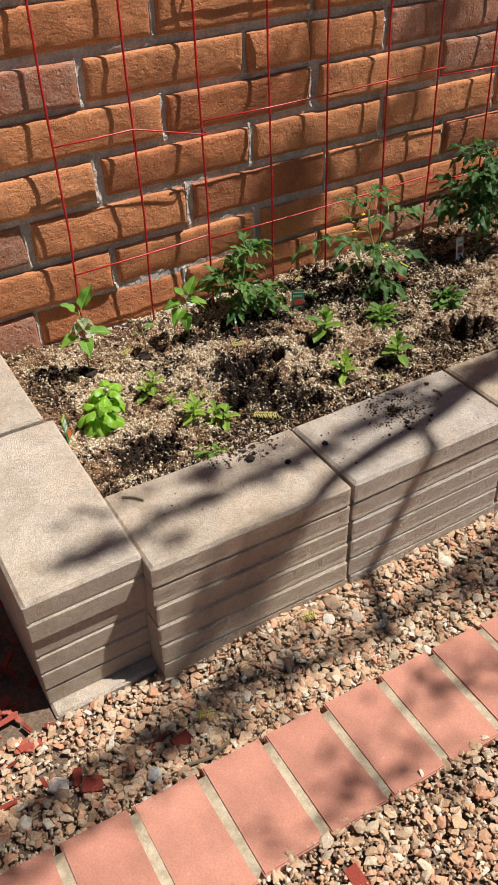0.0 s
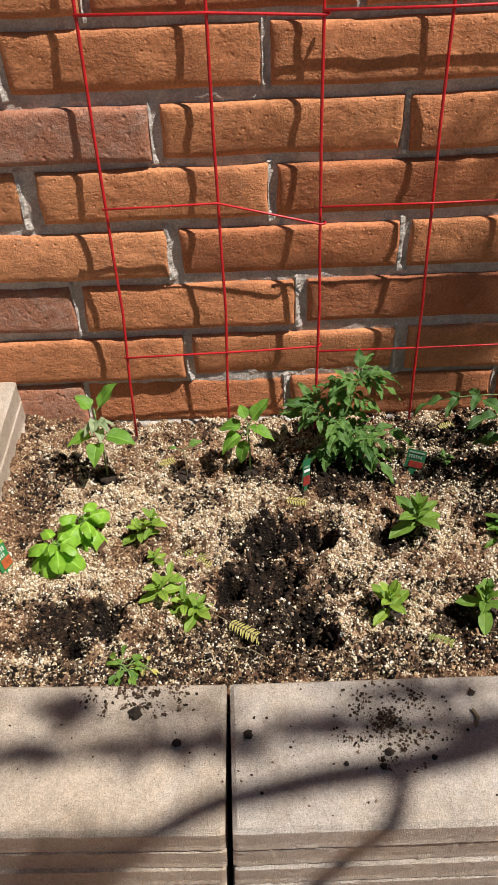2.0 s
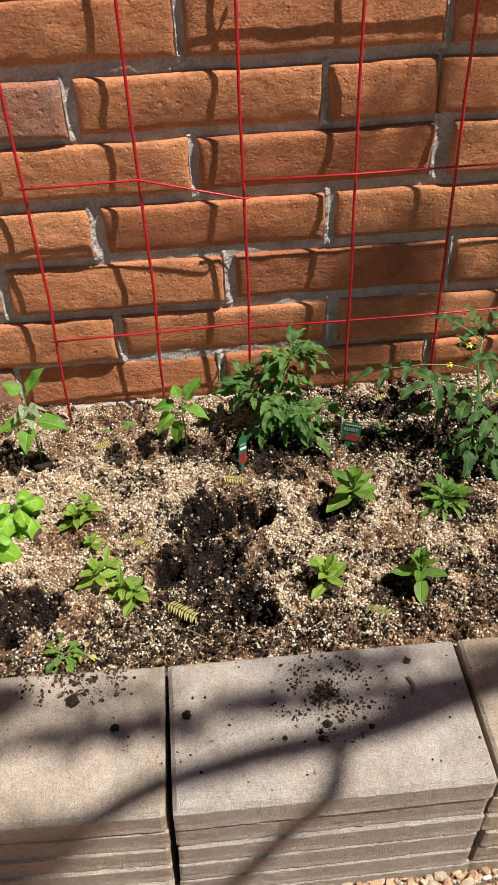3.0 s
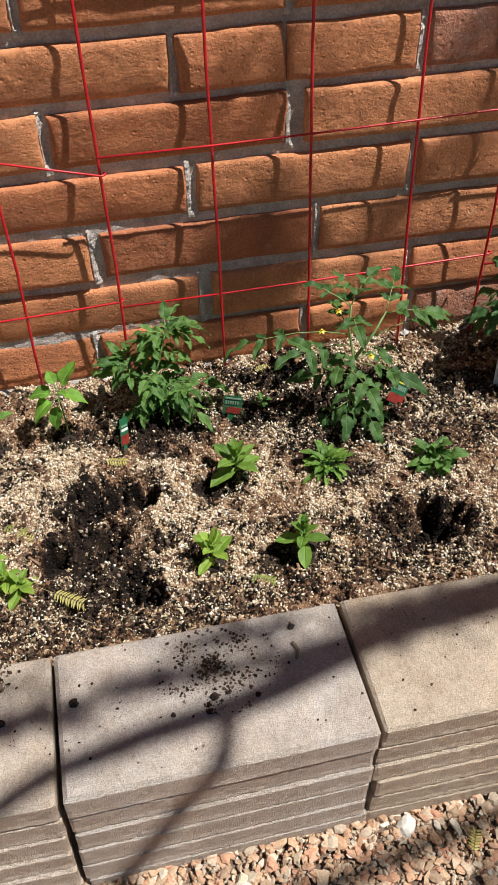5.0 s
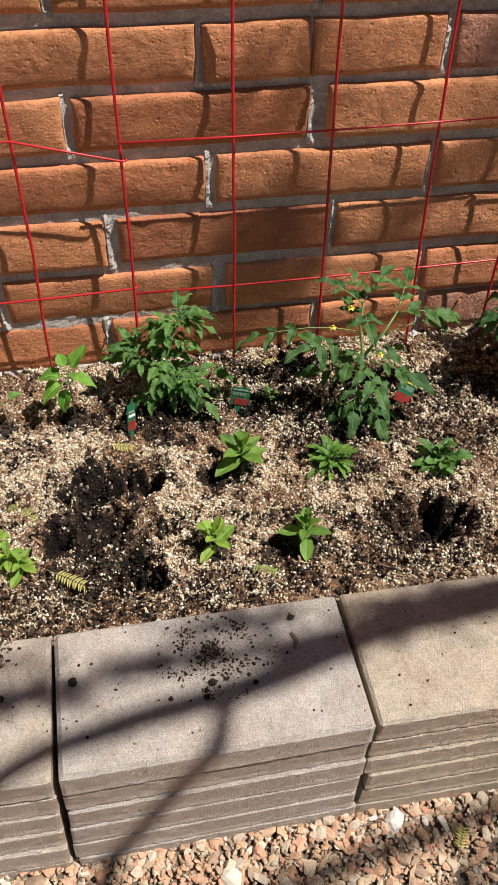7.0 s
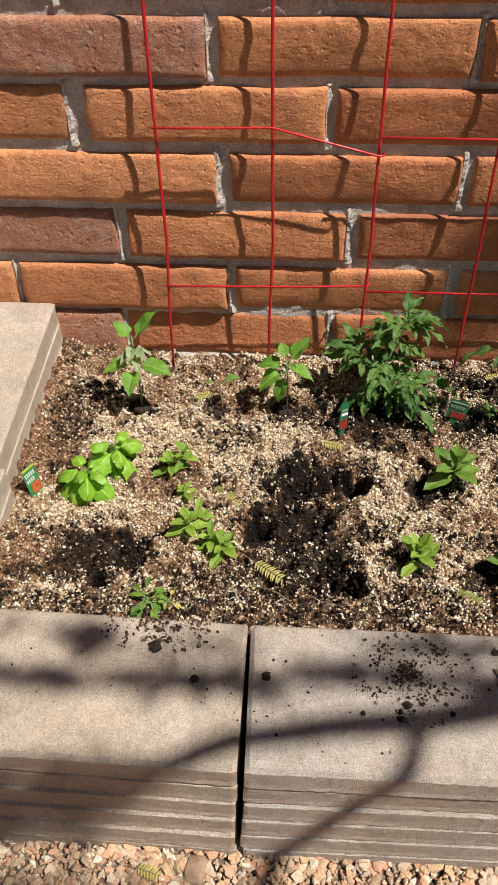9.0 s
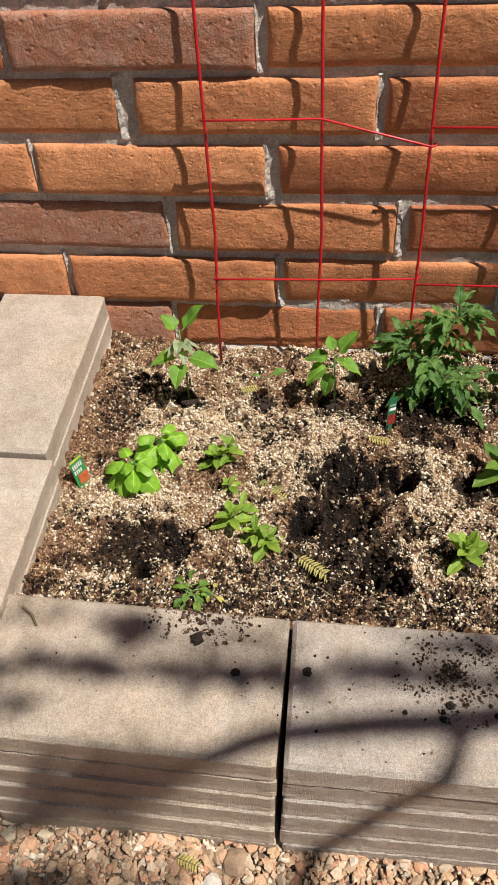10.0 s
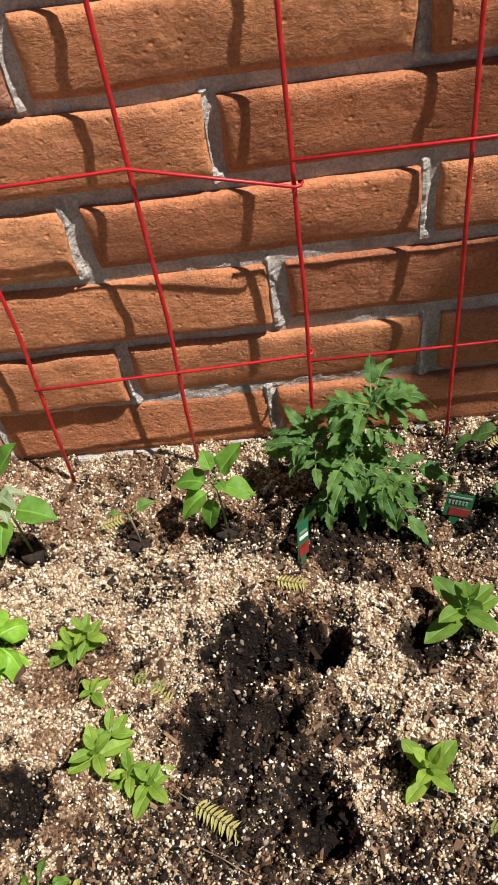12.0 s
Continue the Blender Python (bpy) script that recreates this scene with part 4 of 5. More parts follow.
def tomato(place, stems, leaves, material, label, flowers=()):
    plant = thing("tomato_plant", place, label, "tomato plant", "tomato plants")
    for pts in stems:
        stem_part(plant, pts, 0.0034, 0.0014)
    for i, (at, yaw, pitch, length, pairs, *more) in enumerate(leaves):
        tomato_leaf(plant, at, yaw, pitch, length, material, 40 * len(leaves) + i + int(place[0] * 100), pairs, *more)
    for at in flowers:
        bm = bmesh.new()
        for k in range(5):
            a = 2 * math.pi * k / 5
            q = Vector(at)
            d = Vector((math.cos(a), math.sin(a), -0.6)) * 0.0075
            e = Vector((-math.sin(a), math.cos(a), 0)) * 0.0022
            vs = [bm.verts.new(q), bm.verts.new(q + d * 0.5 + e), bm.verts.new(q + d), bm.verts.new(q + d * 0.5 - e)]
            bm.faces.new(vs)
        tube(bm, [Vector(at) + Vector((0, 0, 0.002)), Vector(at) - Vector((0, 0, 0.006))], [0.002, 0.0008], 6)
        part("flower", bm, FLOWER, plant, "small yellow tomato flower")
    return plant


# bushy one by the second and third upright
rnd = random.Random(77)
leaves = []
stems = [[(0, 0, -0.02), (0.004, 0.0, 0.05), (0.012, 0.01, 0.10), (0.026, 0.02, 0.145), (0.040, 0.03, 0.180)], [(0, 0, -0.01), (-0.015, 0.005, 0.04), (-0.036, 0.01, 0.09), (-0.044, 0.01, 0.120)], [(0.01, 0, 0.03), (0.035, -0.01, 0.055), (0.05, -0.02, 0.07)]]
for k in range(60):
    pts = stems[(0, 0, 1, 2, 0)[k % 5]]
    i = rnd.randrange(1, len(pts))
    leaves.append((pts[i], rnd.uniform(0, 360), rnd.uniform(-5, 48), rnd.uniform(0.036, 0.056), 2, rnd.uniform(0.024, 0.034)))
leaves += [((0.04, 0.03, 0.170), 80, 66, 0.040, 1, 0.034), ((0.04, 0.03, 0.170), 10, 30, 0.050, 2, 0.036), ((0.04, -0.01, 0.07), -58, -5, 0.085, 3, 0.040), ((0.05, -0.005, 0.075), -8, 8, 0.060, 1, 0.044), ((0, -0.01, 0.05), 215, 12, 0.06, 3, 0.034), ((-0.036, 0.01, 0.09), 170, 30, 0.050, 2, 0.034), ((-0.04, 0.01, 0.11), 130, 55, 0.045, 2, 0.034), ((0.02, 0.0, 0.10), 240, 15, 0.06, 2, 0.036)]
stems = [[tuple(0.84 * c for c in q) for q in pts] for pts in stems]
leaves = [(tuple(0.84 * c for c in at), yaw, pitch, 0.9 * length, pairs, 0.95 * leaflet) for at, yaw, pitch, length, pairs, leaflet in leaves]
tomato((0.596, -0.118, 0.165), stems, leaves, TOMATO, "bushy young green tomato plant in the soil")

# open one with yellow flowers
stems = [[(0, 0, -0.02), (0.0, 0.01, 0.05), (0.01, 0.03, 0.11), (0.005, 0.05, 0.16), (0.01, 0.06, 0.20)], [(0.01, 0.03, 0.10), (0.05, 0.04, 0.15), (0.075, 0.06, 0.175)]]
leaves = [((0.005, 0.05, 0.145), 176, 18, 0.185, 2, 0.050, 0.62), ((0.0, 0.04, 0.13), 200, 24, 0.110, 2, 0.047, 0.5), ((0.01, 0.06, 0.195), 150, 38, 0.065, 2, 0.036), ((0.01, 0.06, 0.20), 40, 50, 0.060, 2, 0.040), ((0.01, 0.06, 0.19), 95, 40, 0.06, 2, 0.038), ((0.05, 0.04, 0.14), 10, 20, 0.125, 2, 0.044, 0.6), ((0.075, 0.06, 0.175), 60, 40, 0.065, 2, 0.042), ((0.075, 0.06, 0.17), -10, 20, 0.07, 2, 0.044), ((0.02, 0.02, 0.10), -40, 15, 0.080, 2, 0.046, 0.4), ((0.0, 0.01, 0.07), 250, 0, 0.075, 2, 0.046, 0.4), ((0.0, 0.01, 0.05), -70, -5, 0.080, 2, 0.044, 0.4), ((0.0, 0.02, 0.09), 290, 10, 0.065, 2, 0.046), ((0.0, 0.0, 0.035), 200, -5, 0.075, 2, 0.046, 0.4), ((0.0, 0.0, 0.035), 330, 0, 0.07, 2, 0.044, 0.4), ((0.01, 0.05, 0.14), 95, 25, 0.07, 2, 0.042), ((0.0, 0.03, 0.12), 240, 25, 0.06, 2, 0.042), ((0.01, 0.05, 0.18), 260, 30, 0.05, 2, 0.038), ((0.0, 0.02, 0.08), 170, 10, 0.07, 2, 0.042, 0.4), ((0.01, 0.03, 0.10), 20, 10, 0.08, 2, 0.042, 0.4)]
tomato((0.940, -0.215, 0.170), stems, leaves, TOMATO_MID, "leggy tomato plant with small yellow flowers", [(-0.045, 0.045, 0.166), (-0.015, 0.05, 0.20), (0.04, 0.02, 0.115)])

# dense dark one
stems = [[(0, 0, -0.02), (0.005, 0.0, 0.08), (0.015, 0.01, 0.15), (0.02, 0.02, 0.21), (0.03, 0.03, 0.255)], [(0.0, 0, 0.03), (0.05, 0.0, 0.10), (0.08, 0.01, 0.16), (0.09, 0.02, 0.22)], [(0, 0, 0.04), (-0.02, 0.01, 0.10), (-0.035, 0.02, 0.16), (-0.04, 0.03, 0.21)]]
leaves = []
rnd = random.Random(5)
for k in range(76):
    pts = stems[k % 3]
    i = rnd.randrange(1 if k < 45 else 2, len(pts))
    leaves.append((pts[i], rnd.uniform(0, 360), rnd.uniform(-12, 35), rnd.uniform(0.06, 0.085), 2, rnd.uniform(0.036, 0.048)))
tomato((1.315, -0.185, 0.170), stems, leaves, TOMATO_DARK, "dense dark green tomato plant beside a white tag")


def root_plug(parent, r, z):
    """The crumbly plug of soil round a planted seedling's foot."""
    bm = bmesh.new()
    rings = []
    for q, h in ((1.0, -0.012), (1.0, 0.001), (0.9, 0.004), (0.45, 0.005)):
        rings.append([bm.verts.new((q * r * math.cos(a) * (1 + 0.14 * n3(math.cos(a) + r * 90, math.sin(a), q, 1.7)), q * r * math.sin(a) * (1 + 0.14 * n3(math.cos(a), math.sin(a) + r * 70, q, 1.7)), z + h + 0.002 * n3(a, q, r * 60, 2.5))) for a in (2 * math.pi * k / 18 for k in range(18))])
    for a, b in zip(rings, rings[1:]):
        for k in range(18):
            bm.faces.new((a[k], a[(k + 1) % 18], b[(k + 1) % 18], b[k]))
    bm.faces.new(rings[-1])
    return part("root_plug", bm, CLOD, parent, "dark brown plug of potting soil")


# bean seedlings
def seedling(place, height, tiers, label, material=PEPPER, lean=(0, 0)):
    plant = thing("bean_seedling", place, label, "seedling", "bean seedlings")
    stem_part(plant, [(0, 0, -0.02), (0.002 + lean[0] * 0.3, lean[1] * 0.3, height * 0.4), (lean[0], lean[1], height)], 0.0021, 0.0013, WOODY if height < 0.075 else STEM)
    root_plug(plant, 0.016, 0.0)
    for z, yaw, pitch, length, width, droop in tiers:
        simple_leaf(plant, (lean[0] * z / height, lean[1] * z / height, z), yaw, pitch, length, width, material, 0.014, droop=droop, fold=0.3, wave=0.3, tip=0.9, base=0.3, seed=yaw)
    return plant


pale = [(z, yaw, 25, 0.021, 0.019, 0.9) for z, yaw in ((0.125, 225), (0.131, 320), (0.119, 185), (0.135, 265), (0.115, 290), (0.123, 20))]
first = seedling((0.168, -0.165, 0.172), 0.162, [(0.100, 192, 10, 0.044, 0.034, 0.5), (0.102, -14, 4, 0.054, 0.040, 0.3), (0.096, 262, 0, 0.040, 0.032, 0.6), (0.152, 24, 48, 0.056, 0.036, 0.05), (0.148, 150, 50, 0.034, 0.028, 0.3)], "young bean plant with pointed bright green leaves")
for z, yaw, pitch, length, width, droop in pale:
    simple_leaf(first, (0, 0, z), yaw, pitch, length, width, PALE_LEAF, 0.006, droop=droop, fold=0.7, wave=0.9, tip=0.7, seed=yaw)
seedling((0.312, -0.158, 0.160), 0.070, [(0.066, 20, 25, 0.024, 0.019, 0.3), (0.064, 170, 20, 0.014, 0.009, 0.4)], "thin drying seedling stalk with tiny leaves", HERB)
seedling((0.430, -0.150, 0.162), 0.112, [(0.100, 165, 12, 0.042, 0.036, 0.5), (0.094, 205, -6, 0.044, 0.036, 0.6), (0.092, 240, -50, 0.044, 0.026, 0.2), (0.108, 28, 48, 0.050, 0.032, 0.1), (0.100, 0, -10, 0.040, 0.028, 0.5), (0.110, 110, 40, 0.028, 0.022, 0.3), (0.110, 300, 30, 0.018, 0.015, 0.4), (0.105, 330, 10, 0.036, 0.026, 0.5)], "young bean plant with broad green leaves")


# lettuce-like basil
def basil(place, leaves, label):
    plant = thing("basil_plant", place, label, "basil plant", "basil plants")
    stem_part(plant, [(0, 0, -0.02), (0.001, 0, 0.015), (0, 0, 0.035)], 0.0025, 0.0018)
    for z, yaw, pitch, length, width in leaves:
        simple_leaf(plant, (0, 0, z), yaw, pitch, length, width, BASIL, 0.012, roll=22 * math.sin(yaw * 7.3), droop=0.75, fold=-0.30, cup=-1.1, wave=0.45, tip=0.40, point=0.0, base=0.10, seed=yaw)
    return plant


def basil_leaves(n, seed):
    r = random.Random(seed)
    return [(0.018 + 0.026 * k / n, 137.5 * k + r.uniform(-15, 15), -12 + 62 * (k / n) ** 1.2 + r.uniform(-12, 12), r.uniform(0.034, 0.042) * (1.05 - 0.5 * k / n), r.uniform(0.035, 0.041) * (1.05 - 0.5 * k / n)) for k in range(n)]


basil((0.150, -0.312, 0.176), basil_leaves(13, 3), "bright lime green basil plant with cupped leaves")
basil((0.112, -0.368, 0.176), basil_leaves(16, 4), "bright lime green basil plant with cupped leaves")


# zinnia seedlings: opposite pairs
def zinnia(place, height, pairs, size, turn, label, material=ZINNIA):
    plant = thing("zinnia_seedling", place, label, "seedling", "zinnia seedlings", turn=turn)
    stem_part(plant, [(0, 0, -0.02), (0.001, 0.001, height * 0.5), (0, 0, height)], 0.0018, 0.0012)
    rnd = random.Random(int(turn * 3 + size * 5000))
    for k in range(pairs):
        z = height * (0.25 + 0.7 * k / max(1, pairs - 1))
        for side in (0, 180):
            length = size * max(0.35, 1.0 - 0.11 * k) * rnd.uniform(0.85, 1.15)
            simple_leaf(plant, (0, 0, z), 90 * k + side + rnd.uniform(-14, 14), min(82, 12 + 17 * k) + rnd.uniform(-8, 8), length, length * 0.46, material, 0.0, droop=0.3, fold=0.3, tip=0.72, base=-0.6, point=0.2, wave=0.2, seed=k + side)
    return plant


ZL = "small zinnia seedling with paired bright green leaves"
for x, y, h, pairs, size, turn in ((0.242, -0.315, 0.028, 4, 0.033, 20), (0.262, -0.305, 0.034, 4, 0.032, 65), (0.272, -0.372, 0.020, 3, 0.026, 40), (0.287, -0.447, 0.030, 4, 0.036, 30), (0.300, -0.425, 0.034, 3, 0.030, 80), (0.325, -0.470, 0.032, 4, 0.034, 10), (0.345, -0.480, 0.030, 4, 0.032, 55)):
    zinnia((x, y, soil_z(x, y)), h, pairs, size, turn, ZL)
zinnia((0.712, -0.315, 0.168), 0.056, 6, 0.054, 35, "zinnia seedling with broad dark green leaves", ZINNIA_DARK)
root_plug(zinnia((0.640, -0.492, 0.170), 0.052, 5, 0.042, 50, ZL), 0.019, 0.0)
root_plug(zinnia((0.782, -0.500, 0.174), 0.062, 7, 0.046, 75, "sturdy zinnia seedling with upright green leaves", ZINNIA_DARK), 0.020, 0.0)


def rosette(place, n, size, width, label, seed, material=HERB, rise=(15, 65), group="herb seedlings"):
    plant = thing("herb_seedling", place, label, "seedling", group)
    rnd = random.Random(seed)
    for k in range(n):
        a, reach = 137.5 * k + rnd.uniform(-30, 30), size * rnd.uniform(0.55, 1.1)
        pitch = rise[0] + (rise[1] - rise[0]) * k / n + rnd.uniform(-14, 14)
        simple_leaf(plant, (size * rnd.uniform(-0.2, 0.2), size * rnd.uniform(-0.2, 0.2), 0.002), a, pitch, reach * 0.5, width * rnd.uniform(0.7, 1.15), material, reach * 0.5, roll=rnd.uniform(-25, 25), droop=rnd.uniform(0.3, 0.9), fold=0.3, wave=0.6, tip=0.62, base=-0.5, point=0.08, seed=k)
    return plant


rosette((0.862, -0.338, 0.170), 64, 0.048, 0.011, "bushy feathery yellow-green herb seedling", 8, ZINNIA_DARK, rise=(-8, 80))
rosette((1.048, -0.370, 0.172), 36, 0.052, 0.019, "low rosette of rounded dark green leaves", 9, TOMATO, rise=(8, 88))
rosette((0.793, -0.150, 0.168), 9, 0.026, 0.010, "tiny feathery green sprout", 10, TOMATO)
rosette((0.245, -0.590, 0.196), 17, 0.034, 0.010, "small wilting sprout beside the slab", 12, ZINNIA_DARK, (-8, 35))
rosette((0.275, -0.592, 0.196), 6, 0.022, 0.007, "small dry yellow sprout beside the slab", 13, DRY, (2, 25))


# fallen compound leaves
def fallen_leaf(place, length, turn, n, material, label):
    leaf = thing("fallen_leaf", place, label, "leaf", "fallen leaves", turn=turn)
    part("stalk", tube(bmesh.new(), [(0, 0, 0.001), (length * 0.5, 0, 0.004), (length, 0.001, 0.002)], 0.0006, 5), WOODY, leaf)
    v, f, m = leaf_data(0.009 + 0.04 * length, 0.0028 + 0.008 * length, droop=0.25, fold=0.2)
    data = leaf_object("leaflet", [(v, f, m, Matrix())], material, leaf)
    for k in range(n):
        for side in (-1, 1):
            ob = data if (k, side) == (0, -1) else new("leaflet", data.data)
            ob.parent = leaf
            ob.matrix_basis = blade_matrix((length * (0.35 + 0.6 * k / n), 0, 0.003), side * (68 + 5 * math.sin(k * 3)), 6) @ Matrix.Scale(1 - 0.35 * abs(k / n - 0.4), 4)
    return leaf


for x, y, length, turn, n, mat_, label in ((0.368, -0.484, 0.105, -35, 13, DRY, "fallen feathery yellow leaf lying on the soil"), (0.672, -0.538, 0.06, -22, 10, FERN, "fallen feathery green leaf lying on the soil"), (0.300, -0.344, 0.065, -24, 8, FERN, "fallen feathery green leaf lying on the soil"), (0.375, -0.395, 0.045, 140, 6, DRY, "fallen feathery yellow leaf lying on the soil"), (0.245, -0.14, 0.05, 20, 7, DRY, "fallen feathery yellow leaf lying on the soil"), (0.476, -0.238, 0.06, -15, 8, DRY, "fallen feathery yellow leaf lying on the soil"), (0.78, -0.06, 0.05, 15, 7, DRY, "fallen feathery yellow leaf lying on the soil")):
    fallen_leaf((x, y, max(soil_z(x + length * u * math.cos(radians(turn)), y + length * u * math.sin(radians(turn))) for u in (0.2, 0.5, 0.8)) + 0.002), length, turn, n, mat_, label)
for x, y, turn, mat_ in ((0.245, -0.885, -15, DRY), (0.05, -0.975, 160, DRY), (0.92, -0.93, 60, DRY)):
    fallen_leaf((x, y, ground_z(x) - dip(x, y) + bank(x, y) + 0.012), 0.05, turn, 7, mat_, "fallen feathery leaf lying on the gravel")


# ---------------- plant tags ----------------
GREEN_INK, RED_INK, WHITE_CARD = plain("tag_green", (0.022, 0.125, 0.055), 0.4, 0.1), plain("tag_red", (0.24, 0.03, 0.022), 0.4, 0.35), plain("tag_white", (0.74, 0.73, 0.70), 0.45, 0.05)
BRIGHT_INK, ORANGE_INK = plain("tag_bright_green", (0.035, 0.26, 0.075), 0.4, 0.15), plain("tag_orange", (0.50, 0.12, 0.04), 0.4, 0.4, 200)
BAR_INK, YELLOW_INK = plain("tag_bar", (0.22, 0.30, 0.22), 0.4, 0.05), plain("tag_yellow", (0.55, 0.50, 0.06), 0.4, 0.1)


def flat_piece(x0, x1, z0, z1, y, thick=0.0004, point=0.0):
    bm = bmesh.new()
    outline = [(x0, z0), ((x0 + x1) / 2, z0 - point), (x1, z0), (x1, z1), (x0, z1)] if point else [(x0, z0), (x1, z0), (x1, z1), (x0, z1)]
    front = [bm.verts.new((x, y, z)) for x, z in outline]
    back = [bm.verts.new((x, y + thick, z)) for x, z in outline]
    bm.faces.new(front)
    bm.faces.new(back[::-1])
    for i in range(len(front)):
        k = (i + 1) % len(front)
        bm.faces.new((front[k], front[i], back[i], back[k]))
    return bm


def tag(place, w, h, turn, lean, roll, body, label, pieces):
    ob = thing("plant_tag", place, label, "plant tag", "plant tags")
    ob.matrix_basis = Matrix.Translation(place) @ Matrix.Rotation(radians(turn), 4, "Z") @ Matrix.Rotation(radians(-lean), 4, "X") @ Matrix.Rotation(radians(roll), 4, "Y")
    part("card", flat_piece(-w / 2, w / 2, 0.006, h, 0, 0.0007), body, ob)
    part("stake", flat_piece(-w * 0.22, w * 0.22, -0.03, 0.006, 0.0001, 0.0006, 0.012), body, ob)
    for name, x0, x1, z0, z1, mat_ in pieces:
        part(name, flat_piece(x0 * w, x1 * w, z0 * h, z1 * h, -0.0012, 0.0008), mat_, ob)
    return ob


def bars(x0, x1, z0, z1, n, mat_):
    return [("print_bar", x0 + (x1 - x0) * k / n, x0 + (x1 - x0) * (k + 0.6) / n, z0, z1, mat_) for k in range(n)]


tag((0.530, -0.214, 0.172), 0.024, 0.056, 56, 12, 24, GREEN_INK, "narrow green and red plant tag stuck in the soil", [("picture", -0.45, 0.45, 0.14, 0.45, RED_INK), ("print_bar", -0.4, 0.3, 0.72, 0.78, BAR_INK), ("print_bar", -0.4, 0.4, 0.58, 0.66, WHITE_CARD)])
tag((0.728, -0.172, 0.168), 0.034, 0.044, -12, 14, 8, GREEN_INK, "dark green plant tag with a red picture", [("picture", -0.3, 0.45, 0.2, 0.48, RED_INK), ("print_bar", -0.42, 0.42, 0.86, 0.92, BAR_INK)] + bars(-0.4, 0.35, 0.62, 0.76, 6, BAR_INK))
tag((1.020, -0.220, 0.178), 0.036, 0.048, 15, 20, 38, GREEN_INK, "green and red plant tag leaning in the soil", [("picture", -0.5, 0.5, 0.14, 0.50, RED_INK), ("print_bar", -0.5, 0.5, 0.92, 0.99, YELLOW_INK)] + bars(-0.4, 0.4, 0.66, 0.84, 7, BAR_INK))
tag((1.240, -0.205, 0.170), 0.034, 0.064, 14, 14, 10, WHITE_CARD, "white plant tag with a reddish picture", [("picture", -0.32, 0.34, 0.34, 0.62, RED_INK), ("print_bar", -0.3, 0.3, 0.76, 0.82, plain("grey_print", (0.25, 0.27, 0.25), 0.5)), ("print_bar", -0.2, 0.2, 0.2, 0.28, plain("blue_print", (0.10, 0.12, 0.25), 0.5))])
tag((0.036, -0.392, 0.184), 0.025, 0.064, 57, 5, -3, BRIGHT_INK, "green plant tag with a small red picture", [("picture", -0.25, 0.48, 0.14, 0.46, ORANGE_INK), ("print_bar", -0.5, 0.5, 0.93, 0.99, YELLOW_INK)] + bars(-0.4, 0.4, 0.70, 0.84, 5, WHITE_CARD) + bars(-0.4, 0.25, 0.52, 0.64, 4, WHITE_CARD))


# ---------------- soil spilled on the slabs, twigs ----------------
def spill(cx, cy, rx, ry, n, seed, label, big=0.0045):
    r = random.Random(seed)
    pts, sizes = [], []
    while len(pts) < n:
        a, d = r.uniform(0, 2 * math.pi), 1.2 * r.random() ** 0.95
        x, y = cx + math.cos(a) * d * rx, cy + math.sin(a) * d * ry
        if not -0.835 < y < -0.645 or min(abs(x - 0.4), abs(x - 0.797)) < 0.006:
            continue
        if n3(x, y, seed, 38) + 0.7 * n3(x, y, seed + 5, 95) < 0.12 and r.random() < 0.86:
            continue
        s = 0.0005 + big * r.random() ** 5
        pts.append((x, y, cap_z(x) + s * 0.45))
        sizes.append((s, s * 0.8, s * 0.6))
    scatter("soil_crumbs", (ICO_V, ICO_F), pts, np.array(sizes), SPILL, seed, 0.35, 0.6, label, "soil")


spill(0.612, -0.706, 0.070, 0.058, 1150, 61, "dark soil crumbs spilled on the slab", 0.0024)
spill(0.602, -0.704, 0.034, 0.056, 620, 64, "heap of dark soil crumbs on the slab", 0.0024)
spill(0.275, -0.660, 0.070, 0.032, 900, 62, "dark soil crumbs spilled on the slab", 0.0028)
spill(0.55, -0.73, 0.45, 0.09, 420, 63, "scattered dark soil specks on the slabs", 0.0020)
spill(0.98, -0.70, 0.12, 0.06, 110, 65, "scattered dark soil specks on the slabs", 0.0016)


def clod(x, y, r, seed):
    bm = bmesh.new()
    bmesh.ops.create_icosphere(bm, subdivisions=2, radius=1.0)
    for v in bm.verts:
        v.co *= r * (0.95 + 0.45 * n3(v.co.x + seed, v.co.y, v.co.z, 1.3) + 0.25 * n3(v.co.x, v.co.y + seed, v.co.z, 3))
        v.co.z *= 0.6
    ob = mesh_object("soil_clod", bm, CLOD)
    ob.location = (x, y, cap_z(x) + r * 0.42)
    return tagged(ob, "small dark clod of soil on the slab", "soil clod", "soil clods")


for i, (x, y, r) in enumerate(((0.424, -0.722, 0.0062), (0.333, -0.732, 0.0060), (0.277, -0.690, 0.0085), (0.590, -0.766, 0.0045), (0.545, -0.762, 0.0036), (0.600, -0.748, 0.0055), (0.655, -0.755, 0.004), (0.72, -0.665, 0.005))):
    clod(x, y, r, i * 3.1)


def twig(points, r, label):
    return tagged(mesh_object("twig", tube(bmesh.new(), points, r, 5), WOODY), label, "twig", "twigs")


twig([(0.716, -0.690, cap_z(0.716) + 0.003), (0.721, -0.702, cap_z(0.72) + 0.004), (0.716, -0.715, cap_z(0.72) + 0.003)], 0.0024, "short bent brown twig on the slab")
twig([(0.035, -0.668, cap_z(0.03) + 0.003), (0.052, -0.680, cap_z(0.05) + 0.003), (0.062, -0.694, cap_z(0.06) + 0.003)], 0.0020, "short brown twig on the slab")
twig([(-0.05, -1.035, ground_z(0) + 0.012), (-0.015, -1.045, ground_z(0) + 0.014), (0.025, -1.035, ground_z(0) + 0.012)], 0.0028, "pale dry stick beside the edging")
